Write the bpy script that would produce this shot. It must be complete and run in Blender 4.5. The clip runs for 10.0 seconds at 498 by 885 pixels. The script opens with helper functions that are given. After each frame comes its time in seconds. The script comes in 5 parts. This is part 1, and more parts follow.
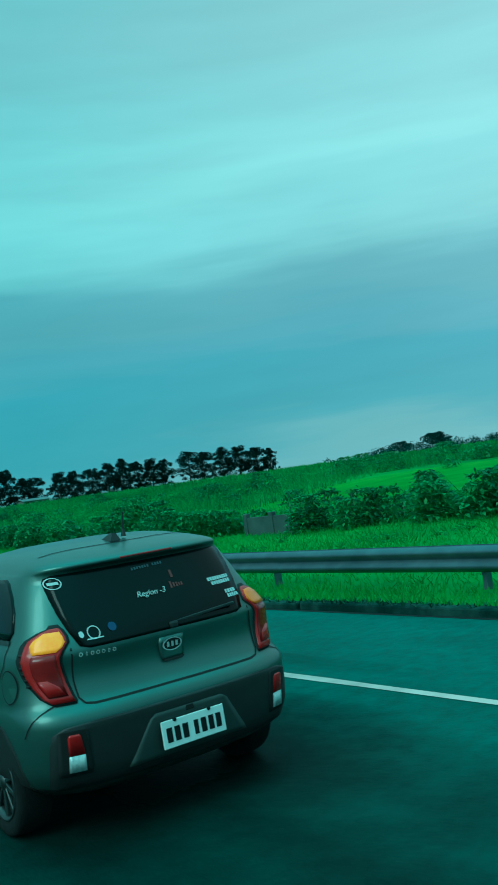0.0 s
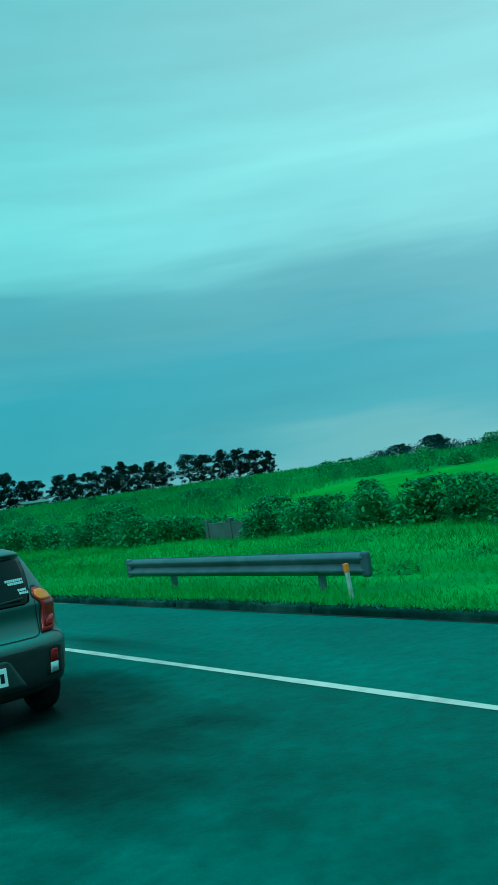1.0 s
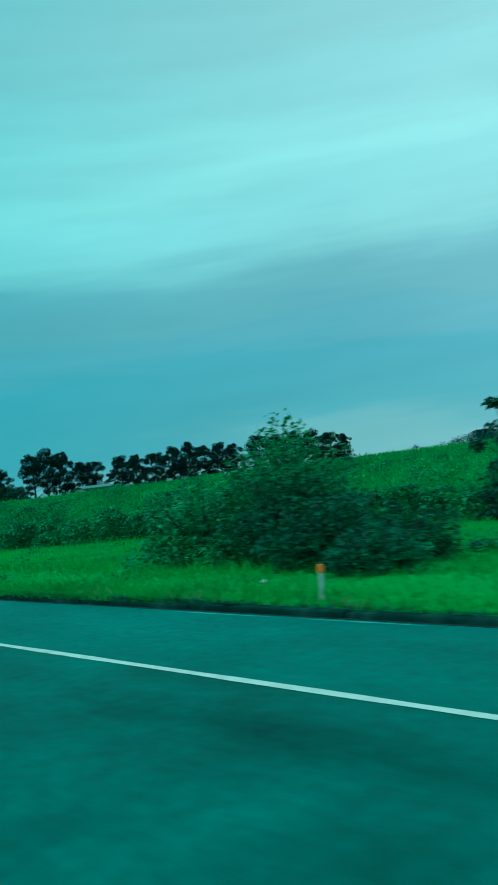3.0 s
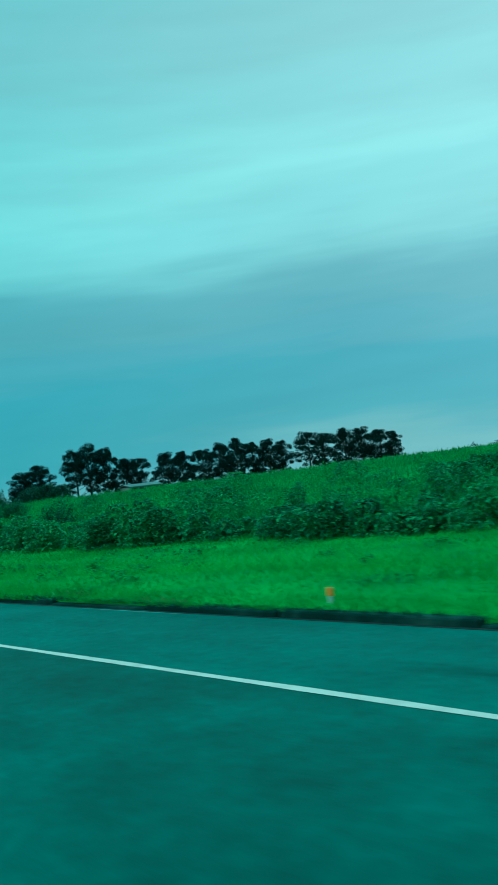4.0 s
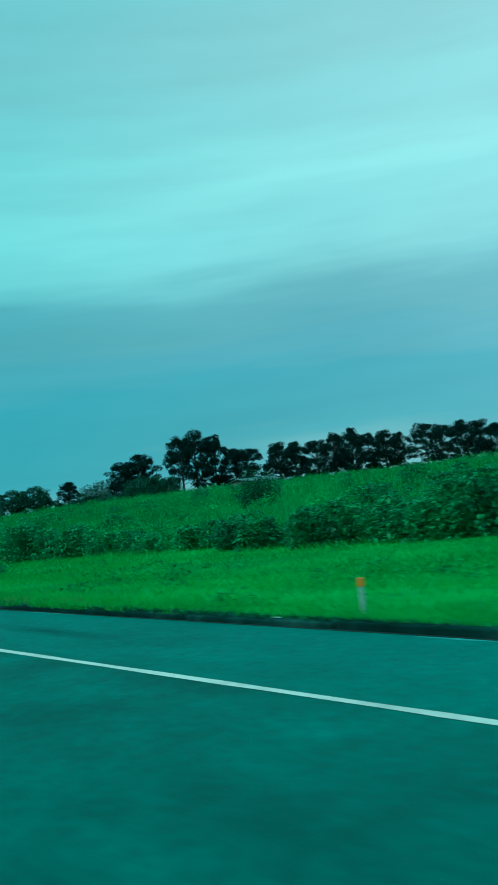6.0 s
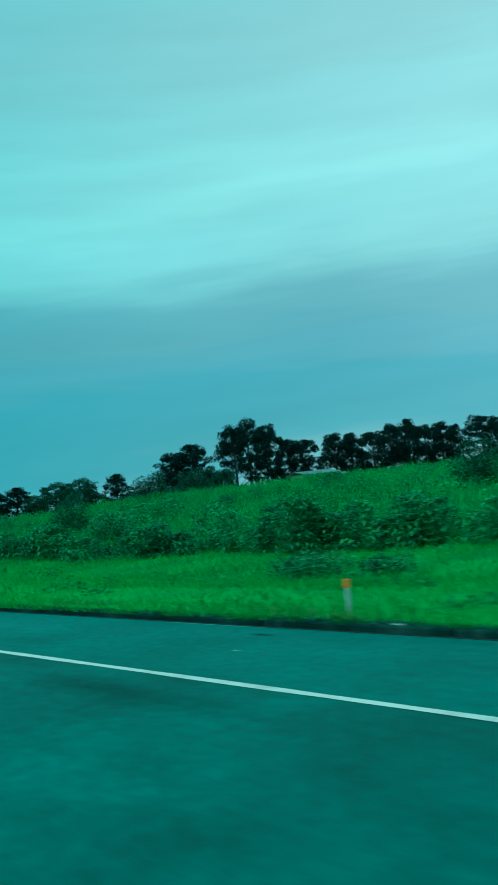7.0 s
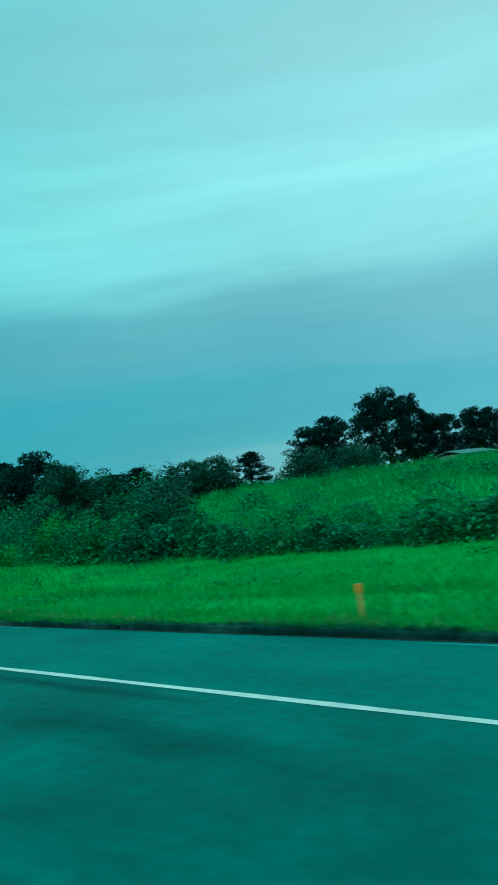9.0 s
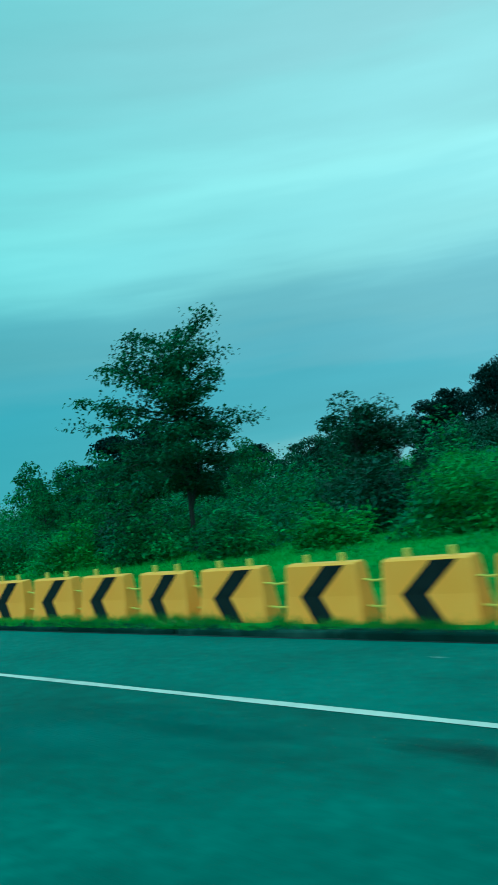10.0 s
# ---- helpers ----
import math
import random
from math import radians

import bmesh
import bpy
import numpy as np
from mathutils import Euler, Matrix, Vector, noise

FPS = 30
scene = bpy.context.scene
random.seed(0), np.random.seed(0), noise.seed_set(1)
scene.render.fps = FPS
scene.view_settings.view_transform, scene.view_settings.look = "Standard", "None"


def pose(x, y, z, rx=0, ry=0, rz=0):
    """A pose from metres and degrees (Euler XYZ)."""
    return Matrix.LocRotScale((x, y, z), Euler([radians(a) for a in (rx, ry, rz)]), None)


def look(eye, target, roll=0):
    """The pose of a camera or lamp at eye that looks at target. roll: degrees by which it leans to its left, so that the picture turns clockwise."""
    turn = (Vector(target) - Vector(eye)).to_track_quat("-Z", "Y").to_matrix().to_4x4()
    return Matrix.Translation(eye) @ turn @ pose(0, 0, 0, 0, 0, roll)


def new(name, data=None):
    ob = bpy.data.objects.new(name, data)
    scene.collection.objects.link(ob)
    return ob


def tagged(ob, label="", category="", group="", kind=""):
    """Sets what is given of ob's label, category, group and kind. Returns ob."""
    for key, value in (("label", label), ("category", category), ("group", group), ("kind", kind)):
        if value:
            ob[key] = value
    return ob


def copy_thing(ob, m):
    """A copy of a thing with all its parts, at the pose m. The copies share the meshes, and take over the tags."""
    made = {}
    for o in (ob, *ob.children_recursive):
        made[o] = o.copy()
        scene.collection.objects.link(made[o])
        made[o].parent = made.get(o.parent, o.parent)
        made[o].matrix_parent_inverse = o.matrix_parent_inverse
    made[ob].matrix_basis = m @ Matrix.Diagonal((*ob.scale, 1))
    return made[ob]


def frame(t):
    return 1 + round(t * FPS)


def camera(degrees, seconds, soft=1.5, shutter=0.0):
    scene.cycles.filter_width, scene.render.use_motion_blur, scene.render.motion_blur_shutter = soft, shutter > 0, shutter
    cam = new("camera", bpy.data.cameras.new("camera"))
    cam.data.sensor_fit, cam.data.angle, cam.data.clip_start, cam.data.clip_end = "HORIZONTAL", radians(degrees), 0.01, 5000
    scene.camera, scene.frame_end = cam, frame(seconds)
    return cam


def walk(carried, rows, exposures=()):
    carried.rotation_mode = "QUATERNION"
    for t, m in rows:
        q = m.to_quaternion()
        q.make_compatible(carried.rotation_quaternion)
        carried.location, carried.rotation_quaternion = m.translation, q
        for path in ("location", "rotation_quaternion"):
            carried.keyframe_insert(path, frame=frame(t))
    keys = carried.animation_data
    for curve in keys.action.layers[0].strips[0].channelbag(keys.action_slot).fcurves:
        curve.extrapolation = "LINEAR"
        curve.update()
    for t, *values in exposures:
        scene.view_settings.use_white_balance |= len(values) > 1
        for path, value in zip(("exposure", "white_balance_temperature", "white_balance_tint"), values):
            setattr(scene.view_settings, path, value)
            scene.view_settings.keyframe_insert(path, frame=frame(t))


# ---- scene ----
# ---- camera ----
EYE = 1.67
cam = camera(30.82, 10.0, soft=1.5, shutter=0.15)
# seconds, metres along the road, metres to its right, heading to the right of the road, pitch up, lean to the right
ROWS = [
    (0.0, 17.0, 0.01, 38.45, 2.27, 7.93),
    (0.25, 16.45, 0.03, 38.40, 2.25, 8.04),
    (0.5, 15.83, 0.05, 38.36, 2.24, 8.14),
    (0.75, 15.05, 0.06, 38.30, 2.33, 8.05),
    (1.0, 14.25, 0.08, 38.25, 2.42, 7.96),
    (1.1, 14.8, 0.09, 38.32, 2.44, 7.89),
    (1.2, 17.5, 0.11, 38.43, 2.46, 7.82),
    (1.3, 21.0, 0.13, 38.57, 2.48, 7.75),
    (1.4, 24.7, 0.16, 38.72, 2.49, 7.68),
    (1.5, 28.6, 0.18, 38.88, 2.49, 7.61),
    (1.6, 32.5, 0.19, 39.06, 2.44, 7.60),
    (1.8, 40.2, 0.21, 39.32, 2.33, 7.58),
    (1.9, 44.0, 0.215, 39.42, 2.27, 7.57),
    (2.0, 46.65, 0.22, 39.50, 2.22, 7.57),
    (2.5, 58.06, 0.23, 39.55, 2.13, 7.49),
    (4.0, 92.02, 0.08, 39.43, 2.51, 7.28),
    (4.5, 103.43, 0.06, 39.27, 2.75, 7.18),
    (5.0, 114.83, -0.02, 39.15, 2.92, 6.82),
    (5.5, 126.37, -0.02, 39.13, 3.11, 6.85),
    (7.0, 160.58, -0.23, 40.14, 3.30, 6.64),
    (7.5, 172.12, -0.25, 40.77, 3.34, 6.88),
    (8.0, 183.57, -0.29, 41.52, 3.40, 7.12),
    (8.5, 194.95, -0.31, 42.17, 3.45, 7.11),
    (9.0, 206.03, -0.32, 42.66, 3.51, 7.46),
    (9.5, 217.0, -0.27, 42.88, 3.45, 7.68),
    (10.0, 228.6, -0.20, 42.83, 3.50, 8.10),
]


def eye_pose(y, x, heading, pitch, lean):
    a, b = radians(heading), radians(pitch)
    way = Vector((math.sin(a) * math.cos(b), math.cos(a) * math.cos(b), math.sin(b)))
    eye = Vector((x, y, EYE))
    return look(eye, eye + way, -lean)


walk(cam, [(t, eye_pose(*row)) for t, *row in ROWS], [(0.0, -0.04, 5000, -34), (1.0, 0.0, 5000, -34), (8.0, 0.0, 5000, -34), (9.5, 0.06, 5000, -34), (10.0, 0.06, 5000, -34)])

# ---- world and sun ----
world = bpy.data.worlds.new("overcast_sky")
scene.world = world
world.use_nodes = True


def link_nodes(tree, *pairs):
    for a, b in pairs:
        tree.links.new(a, b)


def build_sky():
    t = world.node_tree
    t.nodes.clear()
    n = t.nodes.new
    out, bg = n("ShaderNodeOutputWorld"), n("ShaderNodeBackground")
    sky = n("ShaderNodeTexSky")
    sky.sky_type, sky.sun_disc = "NISHITA", False
    sky.sun_elevation, sky.sun_rotation = radians(40), radians(256.7)
    dim = n("ShaderNodeMix")
    dim.data_type, dim.blend_type = "RGBA", "MULTIPLY"
    dim.inputs[0].default_value = 1.0
    dim.inputs[7].default_value = (0.08, 0.08, 0.08, 1)
    co, sep = n("ShaderNodeTexCoord"), n("ShaderNodeSeparateXYZ")
    # cloud sheets: long across the sky, thin in height
    m1 = n("ShaderNodeMapping")
    m1.inputs["Scale"].default_value = (1.6, 1.6, 11.0)
    m1.inputs["Rotation"].default_value = (0.03, 0.03, 0)
    n1 = n("ShaderNodeTexNoise")
    n1.inputs["Scale"].default_value, n1.inputs["Detail"].default_value = 1.3, 3
    n1.inputs["Roughness"].default_value = 0.5
    m2 = n("ShaderNodeMapping")
    m2.inputs["Scale"].default_value = (2.5, 2.5, 26.0)
    n2 = n("ShaderNodeTexNoise")
    n2.inputs["Scale"].default_value, n2.inputs["Detail"].default_value = 1.6, 4
    wob = n("ShaderNodeMath")
    wob.operation = "MULTIPLY_ADD"
    wob.inputs[1].default_value, wob.inputs[2].default_value = 0.15, -0.085
    wob2 = n("ShaderNodeMath")
    wob2.operation = "MULTIPLY_ADD"
    wob2.inputs[1].default_value = 0.06
    add = n("ShaderNodeMath")
    add.operation = "ADD"
    ramp = n("ShaderNodeValToRGB")
    ramp.color_ramp.interpolation = "EASE"
    stops = [(0.0, (0.25, 0.46, 0.51)), (0.03, (0.225, 0.44, 0.495)), (0.075, (0.135, 0.38, 0.465)), (0.115, (0.14, 0.385, 0.475)), (0.15, (0.18, 0.40, 0.485)),
             (0.20, (0.22, 0.43, 0.495)), (0.285, (0.40, 0.70, 0.725)), (0.34, (0.47, 0.79, 0.80)), (0.40, (0.42, 0.69, 0.72)),
             (0.48, (0.40, 0.61, 0.65)), (0.56, (0.41, 0.65, 0.69)), (0.70, (0.52, 1.12, 1.15)), (1.0, (0.70, 1.9, 1.95))]
    while len(ramp.color_ramp.elements) < len(stops):
        ramp.color_ramp.elements.new(0.5)
    for e, (p, c) in zip(ramp.color_ramp.elements, stops):
        e.position, e.color = p, (*c, 1)
    mix = n("ShaderNodeMix")
    mix.data_type = "RGBA"
    mix.inputs[0].default_value = 0.9
    m3 = n("ShaderNodeMapping")
    m3.inputs["Scale"].default_value, m3.inputs["Rotation"].default_value = (2.2, 2.2, 15.0), (0.08, -0.05, 0)
    n3 = n("ShaderNodeTexNoise")
    n3.inputs["Scale"].default_value, n3.inputs["Detail"].default_value, n3.inputs["Roughness"].default_value = 1.1, 5, 0.5
    streak = n("ShaderNodeMath")
    streak.operation = "MULTIPLY"
    streak.inputs[1].default_value = 0.34
    gain = n("ShaderNodeMath")
    gain.operation = "ADD"
    gain.inputs[1].default_value = 0.83
    side = n("ShaderNodeMapRange")
    side.inputs[1].default_value, side.inputs[2].default_value, side.inputs[3].default_value, side.inputs[4].default_value = 0.42, 0.86, 0.85, 1.36
    tint = n("ShaderNodeCombineColor")
    rise = n("ShaderNodeMapRange")
    rise.inputs[1].default_value, rise.inputs[2].default_value, rise.inputs[3].default_value, rise.inputs[4].default_value = 0.42, 0.86, 0.92, 1.10
    link_nodes(t, (sep.outputs["X"], rise.inputs[0]), (rise.outputs[0], tint.inputs[1]), (rise.outputs[0], tint.inputs[2]))
    cast = n("ShaderNodeMix")
    cast.data_type, cast.blend_type = "RGBA", "MULTIPLY"
    cast.inputs[0].default_value = 1.0
    link_nodes(t, (sep.outputs["X"], side.inputs[0]), (side.outputs[0], tint.inputs[0]), (tint.outputs[0], cast.inputs[7]))
    tone = n("ShaderNodeVectorMath")
    tone.operation = "SCALE"
    link_nodes(t, (co.outputs["Generated"], sep.inputs[0]), (co.outputs["Generated"], m1.inputs[0]), (m1.outputs[0], n1.inputs["Vector"]),
               (co.outputs["Generated"], m2.inputs[0]), (m2.outputs[0], n2.inputs["Vector"]), (n1.outputs["Fac"], wob.inputs[0]),
               (n2.outputs["Fac"], wob2.inputs[0]), (wob.outputs[0], wob2.inputs[2]), (sep.outputs["Z"], add.inputs[0]), (wob2.outputs[0], add.inputs[1]),
               (add.outputs[0], ramp.inputs[0]), (sky.outputs[0], dim.inputs[6]), (dim.outputs[2], mix.inputs[6]), (ramp.outputs[0], mix.inputs[7]),
               (streak.outputs[0], gain.inputs[0]), (n3.outputs["Fac"], streak.inputs[0]), (co.outputs["Generated"], m3.inputs[0]), (m3.outputs[0], n3.inputs["Vector"]),
               (mix.outputs[2], cast.inputs[6]), (cast.outputs[2], tone.inputs[0]), (gain.outputs[0], tone.inputs["Scale"]),
               (tone.outputs[0], bg.inputs["Color"]), (bg.outputs[0], out.inputs[0]))
    bg.inputs["Strength"].default_value = 1.0


build_sky()
sun = new("sun", bpy.data.lights.new("sun", "SUN"))
sun.data.energy, sun.data.angle, sun.data.color = 1.3, radians(30), (0.8, 1.0, 0.95)
sun.matrix_world = look((-76, -18, 66), (0, 0, 0))


# ---- materials ----
def material(name, colours, scale=4.0, detail=6, rough=0.6, metal=0.0, bump=0.0, bump_scale=60.0, island=0.0, spec=0.5, coat=0.0, stretch=(1, 1, 1), rand=0.0, rough_var=0.0, span=0.36, translucent=0.0):
    """A node material: colour runs through the given list by noise at two scales, with fine relief."""
    m = bpy.data.materials.new(name)
    m.use_nodes = True
    t = m.node_tree
    n = t.nodes.new
    p = t.nodes["Principled BSDF"]
    p.inputs["Roughness"].default_value, p.inputs["Metallic"].default_value = rough, metal
    p.inputs["Specular IOR Level"].default_value, p.inputs["Coat Weight"].default_value = spec, coat
    co, mp = n("ShaderNodeTexCoord"), n("ShaderNodeMapping")
    mp.inputs["Scale"].default_value = stretch
    a, b = n("ShaderNodeTexNoise"), n("ShaderNodeTexNoise")
    a.inputs["Scale"].default_value, a.inputs["Detail"].default_value = scale, detail
    b.inputs["Scale"].default_value, b.inputs["Detail"].default_value = scale * 0.13, 4
    mean = n("ShaderNodeMix")
    mean.inputs[0].default_value = 0.5
    ramp = n("ShaderNodeValToRGB")
    k = len(colours)
    while len(ramp.color_ramp.elements) < k:
        ramp.color_ramp.elements.new(0.5)
    for i, (e, c) in enumerate(zip(ramp.color_ramp.elements, colours)):
        e.position, e.color = 0.5 - span / 2 + span * i / max(1, k - 1), (*c, 1)
    link_nodes(t, (co.outputs["Object"], mp.inputs[0]), (mp.outputs[0], a.inputs["Vector"]), (mp.outputs[0], b.inputs["Vector"]),
               (a.outputs["Fac"], mean.inputs[2]), (b.outputs["Fac"], mean.inputs[3]))
    value = mean.outputs[0]
    if island or rand:
        info = n("ShaderNodeNewGeometry") if island else n("ShaderNodeObjectInfo")
        src = info.outputs["Random Per Island"] if island else info.outputs["Random"]
        mix = n("ShaderNodeMath")
        mix.operation = "MULTIPLY_ADD"
        mix.inputs[1].default_value = island or rand
        sub = n("ShaderNodeMath")
        sub.operation = "SUBTRACT"
        sub.inputs[1].default_value = 0.5 * (island or rand)
        link_nodes(t, (src, mix.inputs[0]), (value, mix.inputs[2]), (mix.outputs[0], sub.inputs[0]))
        value = sub.outputs[0]
    t.links.new(value, ramp.inputs[0])
    t.links.new(ramp.outputs[0], p.inputs["Base Color"])
    if rough_var:
        r = n("ShaderNodeMath")
        r.operation = "MULTIPLY_ADD"
        r.inputs[1].default_value, r.inputs[2].default_value = rough_var, rough - rough_var / 2
        link_nodes(t, (b.outputs["Fac"], r.inputs[0]), (r.outputs[0], p.inputs["Roughness"]))
    if bump:
        f, bp = n("ShaderNodeTexNoise"), n("ShaderNodeBump")
        f.inputs["Scale"].default_value, f.inputs["Detail"].default_value = bump_scale, 5
        bp.inputs["Strength"].default_value, bp.inputs["Distance"].default_value = bump, 0.02
        link_nodes(t, (mp.outputs[0], f.inputs["Vector"]), (f.outputs["Fac"], bp.inputs["Height"]), (bp.outputs[0], p.inputs["Normal"]))
    if translucent:
        tr, ms = n("ShaderNodeBsdfTranslucent"), n("ShaderNodeMixShader")
        ms.inputs[0].default_value = translucent
        link_nodes(t, (ramp.outputs[0], tr.inputs[0]), (p.outputs[0], ms.inputs[1]), (tr.outputs[0], ms.inputs[2]), (ms.outputs[0], t.nodes["Material Output"].inputs[0]))
    return m


ASPHALT = material("asphalt", [(0.022, 0.056, 0.046), (0.033, 0.081, 0.066), (0.043, 0.102, 0.084)], 1.6, 10, 0.85, bump=0.45, bump_scale=45, spec=0.15, stretch=(1, 0.45, 1), rough_var=0.2, span=0.34)
SHOULDER = material("paler_asphalt", [(0.031, 0.078, 0.064), (0.044, 0.107, 0.088), (0.055, 0.128, 0.107)], 1.4, 10, 0.85, bump=0.45, bump_scale=45, spec=0.15, stretch=(1, 0.35, 1), rough_var=0.2, span=0.34)
PATCH = material("patched_asphalt", [(0.036, 0.096, 0.082), (0.052, 0.132, 0.113)], 2.6, 9, 0.8, bump=0.3, bump_scale=80, spec=0.35)
STAIN = material("stained_asphalt", [(0.007, 0.021, 0.018), (0.013, 0.040, 0.034)], 3.0, 8, 0.8, bump=0.3, bump_scale=60, spec=0.15)
# near-black asphalt colour that paints in the shade under the car
CAR_SHADE = material("shaded_asphalt", [(0.0025, 0.007, 0.006), (0.006, 0.016, 0.0135)], 3.0, 8, 0.7, bump=0.3, bump_scale=60, spec=0.1)
STAIN2 = material("dark_repair", [(0.012, 0.034, 0.030), (0.019, 0.052, 0.045)], 3.0, 8, 0.7, bump=0.3, bump_scale=80)
TAR = material("tarred_asphalt", [(0.008, 0.023, 0.020), (0.014, 0.041, 0.035)], 3.0, 8, 0.7, bump=0.3, bump_scale=80, spec=0.2)
PALE = material("pale_asphalt", [(0.044, 0.112, 0.098), (0.060, 0.145, 0.127)], 2.0, 8, 0.8, bump=0.3, bump_scale=80, spec=0.15)


def soften(m, strength, near=0.55, far=1.3):
    """Lets a stain or the painted shade thin out towards its rim, unevenly."""
    t = m.node_tree
    n = t.nodes.new
    co, ln, no, mp = n("ShaderNodeTexCoord"), n("ShaderNodeVectorMath"), n("ShaderNodeTexNoise"), n("ShaderNodeMapRange")
    ln.operation = "LENGTH"
    no.inputs["Scale"].default_value, no.inputs["Detail"].default_value = 2.5, 6
    add = n("ShaderNodeMath")
    add.operation = "MULTIPLY_ADD"
    add.inputs[1].default_value = 0.9
    mp.inputs[1].default_value, mp.inputs[2].default_value, mp.inputs[3].default_value, mp.inputs[4].default_value = near, far, strength, 0.0
    link_nodes(t, (co.outputs["Object"], ln.inputs[0]), (co.outputs["Object"], no.inputs["Vector"]), (no.outputs["Fac"], add.inputs[0]), (ln.outputs["Value"], add.inputs[2]),
               (add.outputs[0], mp.inputs[0]), (mp.outputs[0], t.nodes["Principled BSDF"].inputs["Alpha"]))


def speckle(m, amount, size=7.0):
    """Adds pale and dark flecks or broad worn zones to a surface."""
    t = m.node_tree
    n = t.nodes.new
    p = t.nodes["Principled BSDF"]
    src = p.inputs["Base Color"].links[0].from_socket
    co, no, rg, mul = n("ShaderNodeTexCoord"), n("ShaderNodeTexNoise"), n("ShaderNodeMapRange"), n("ShaderNodeVectorMath")
    no.inputs["Scale"].default_value, no.inputs["Detail"].default_value, no.inputs["Roughness"].default_value = size, 8, 0.65
    rg.inputs[1].default_value, rg.inputs[2].default_value, rg.inputs[3].default_value, rg.inputs[4].default_value = 0.3, 0.7, 1 - amount, 1 + amount
    mul.operation = "SCALE"
    link_nodes(t, (co.outputs["Object"], no.inputs["Vector"]), (no.outputs["Fac"], rg.inputs[0]), (src, mul.inputs[0]), (rg.outputs[0], mul.inputs["Scale"]), (mul.outputs[0], p.inputs["Base Color"]))


speckle(ASPHALT, 0.24)
speckle(ASPHALT, 0.30, 0.55)
speckle(SHOULDER, 0.24)
speckle(SHOULDER, 0.14, 0.4)
soften(STAIN, 0.3)
soften(PALE, 0.7)
soften(TAR, 0.62)
soften(CAR_SHADE, 0.92, 0.55, 1.0)
PAINT = material("road_paint", [(0.42, 0.30, 0.275), (0.64, 0.455, 0.42), (0.72, 0.52, 0.48)], 5, 9, 0.6, bump=0.2)
KERB = material("mossy_concrete", [(0.004, 0.011, 0.009), (0.011, 0.026, 0.021), (0.045, 0.078, 0.065)], 4.2, 9, 0.95, bump=0.6, bump_scale=30, rand=0.12, spec=0.1)
SOIL = material("grassy_ground", [(0.046, 0.115, 0.019), (0.074, 0.195, 0.026), (0.10, 0.265, 0.034)], 0.6, 9, 0.9, bump=0.6, bump_scale=8, spec=0.1, span=0.3)
LAWN = material("short_lawn", [(0.07, 0.17, 0.012), (0.09, 0.21, 0.018), (0.12, 0.26, 0.022)], 0.5, 8, 0.9, bump=0.6, bump_scale=9, spec=0.05, span=0.26)
BLADES = material("grass_blades", [(0.070, 0.165, 0.026), (0.120, 0.27, 0.042), (0.18, 0.385, 0.058)], 0.4, 6, 0.75, island=0.13, spec=0.12, translucent=0.4, span=0.3)
CANE = material("tall_field_grass", [(0.042, 0.106, 0.030), (0.088, 0.215, 0.052), (0.148, 0.335, 0.075)], 0.5, 6, 0.75, island=0.16, spec=0.12, translucent=0.4, span=0.28)
WEED = material("broad_weed_leaves", [(0.034, 0.092, 0.036), (0.078, 0.19, 0.058), (0.135, 0.30, 0.082)], 0.5, 5, 0.55, island=0.3, spec=0.3, translucent=0.35, span=0.28)
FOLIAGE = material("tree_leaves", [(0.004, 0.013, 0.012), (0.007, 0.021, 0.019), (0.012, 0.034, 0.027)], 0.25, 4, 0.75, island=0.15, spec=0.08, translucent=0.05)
TREE = material("roadside_tree_leaves", [(0.018, 0.050, 0.026), (0.032, 0.088, 0.038), (0.06, 0.15, 0.05)], 0.3, 4, 0.6, island=0.3, spec=0.2, translucent=0.3)
FRESH = material("light_tree_leaves", [(0.022, 0.064, 0.026), (0.064, 0.172, 0.048), (0.13, 0.32, 0.07)], 0.22, 5, 0.55, island=0.2, spec=0.25, translucent=0.4, span=0.24)
# distance haze is put into this leaf colour: bluer and paler
FARLEAF = material("haze_tinted_leaves", [(0.009, 0.028, 0.027), (0.014, 0.042, 0.040), (0.022, 0.06, 0.052)], 0.25, 4, 0.8, island=0.15, spec=0.05, translucent=0.1)
THICKET = material("thicket_leaves", [(0.019, 0.056, 0.028), (0.048, 0.130, 0.046), (0.10, 0.25, 0.062)], 0.22, 5, 0.6, island=0.2, spec=0.2, translucent=0.35, span=0.24)
BRIGHT = material("pale_bush_leaves", [(0.04, 0.12, 0.022), (0.085, 0.23, 0.034), (0.15, 0.37, 0.05)], 0.5, 5, 0.55, island=0.2, spec=0.25, translucent=0.35, span=0.24)
DEEP = material("deep_green_leaves", [(0.010, 0.032, 0.018), (0.018, 0.056, 0.028), (0.036, 0.095, 0.038)], 0.3, 4, 0.55, island=0.3, spec=0.25, translucent=0.12)
BARK = material("bark", [(0.012, 0.012, 0.010), (0.028, 0.026, 0.022), (0.06, 0.055, 0.048)], 6, 8, 0.9, bump=0.6, bump_scale=30, stretch=(1, 1, 0.2))
STEEL = material("galvanised_steel", [(0.055, 0.075, 0.092), (0.09, 0.115, 0.137), (0.14, 0.17, 0.195)], 3, 6, 0.4, 0.5, bump=0.08, bump_scale=50)
WHITE_POST = material("weathered_white_paint", [(0.20, 0.24, 0.22), (0.34, 0.38, 0.355), (0.48, 0.51, 0.48)], 9, 8, 0.75, bump=0.3, bump_scale=60)
BLUE_POST = material("weathered_blue_paint", [(0.05, 0.19, 0.21), (0.085, 0.27, 0.29), (0.38, 0.50, 0.50)], 6, 8, 0.8, bump=0.3, bump_scale=60, span=0.5)
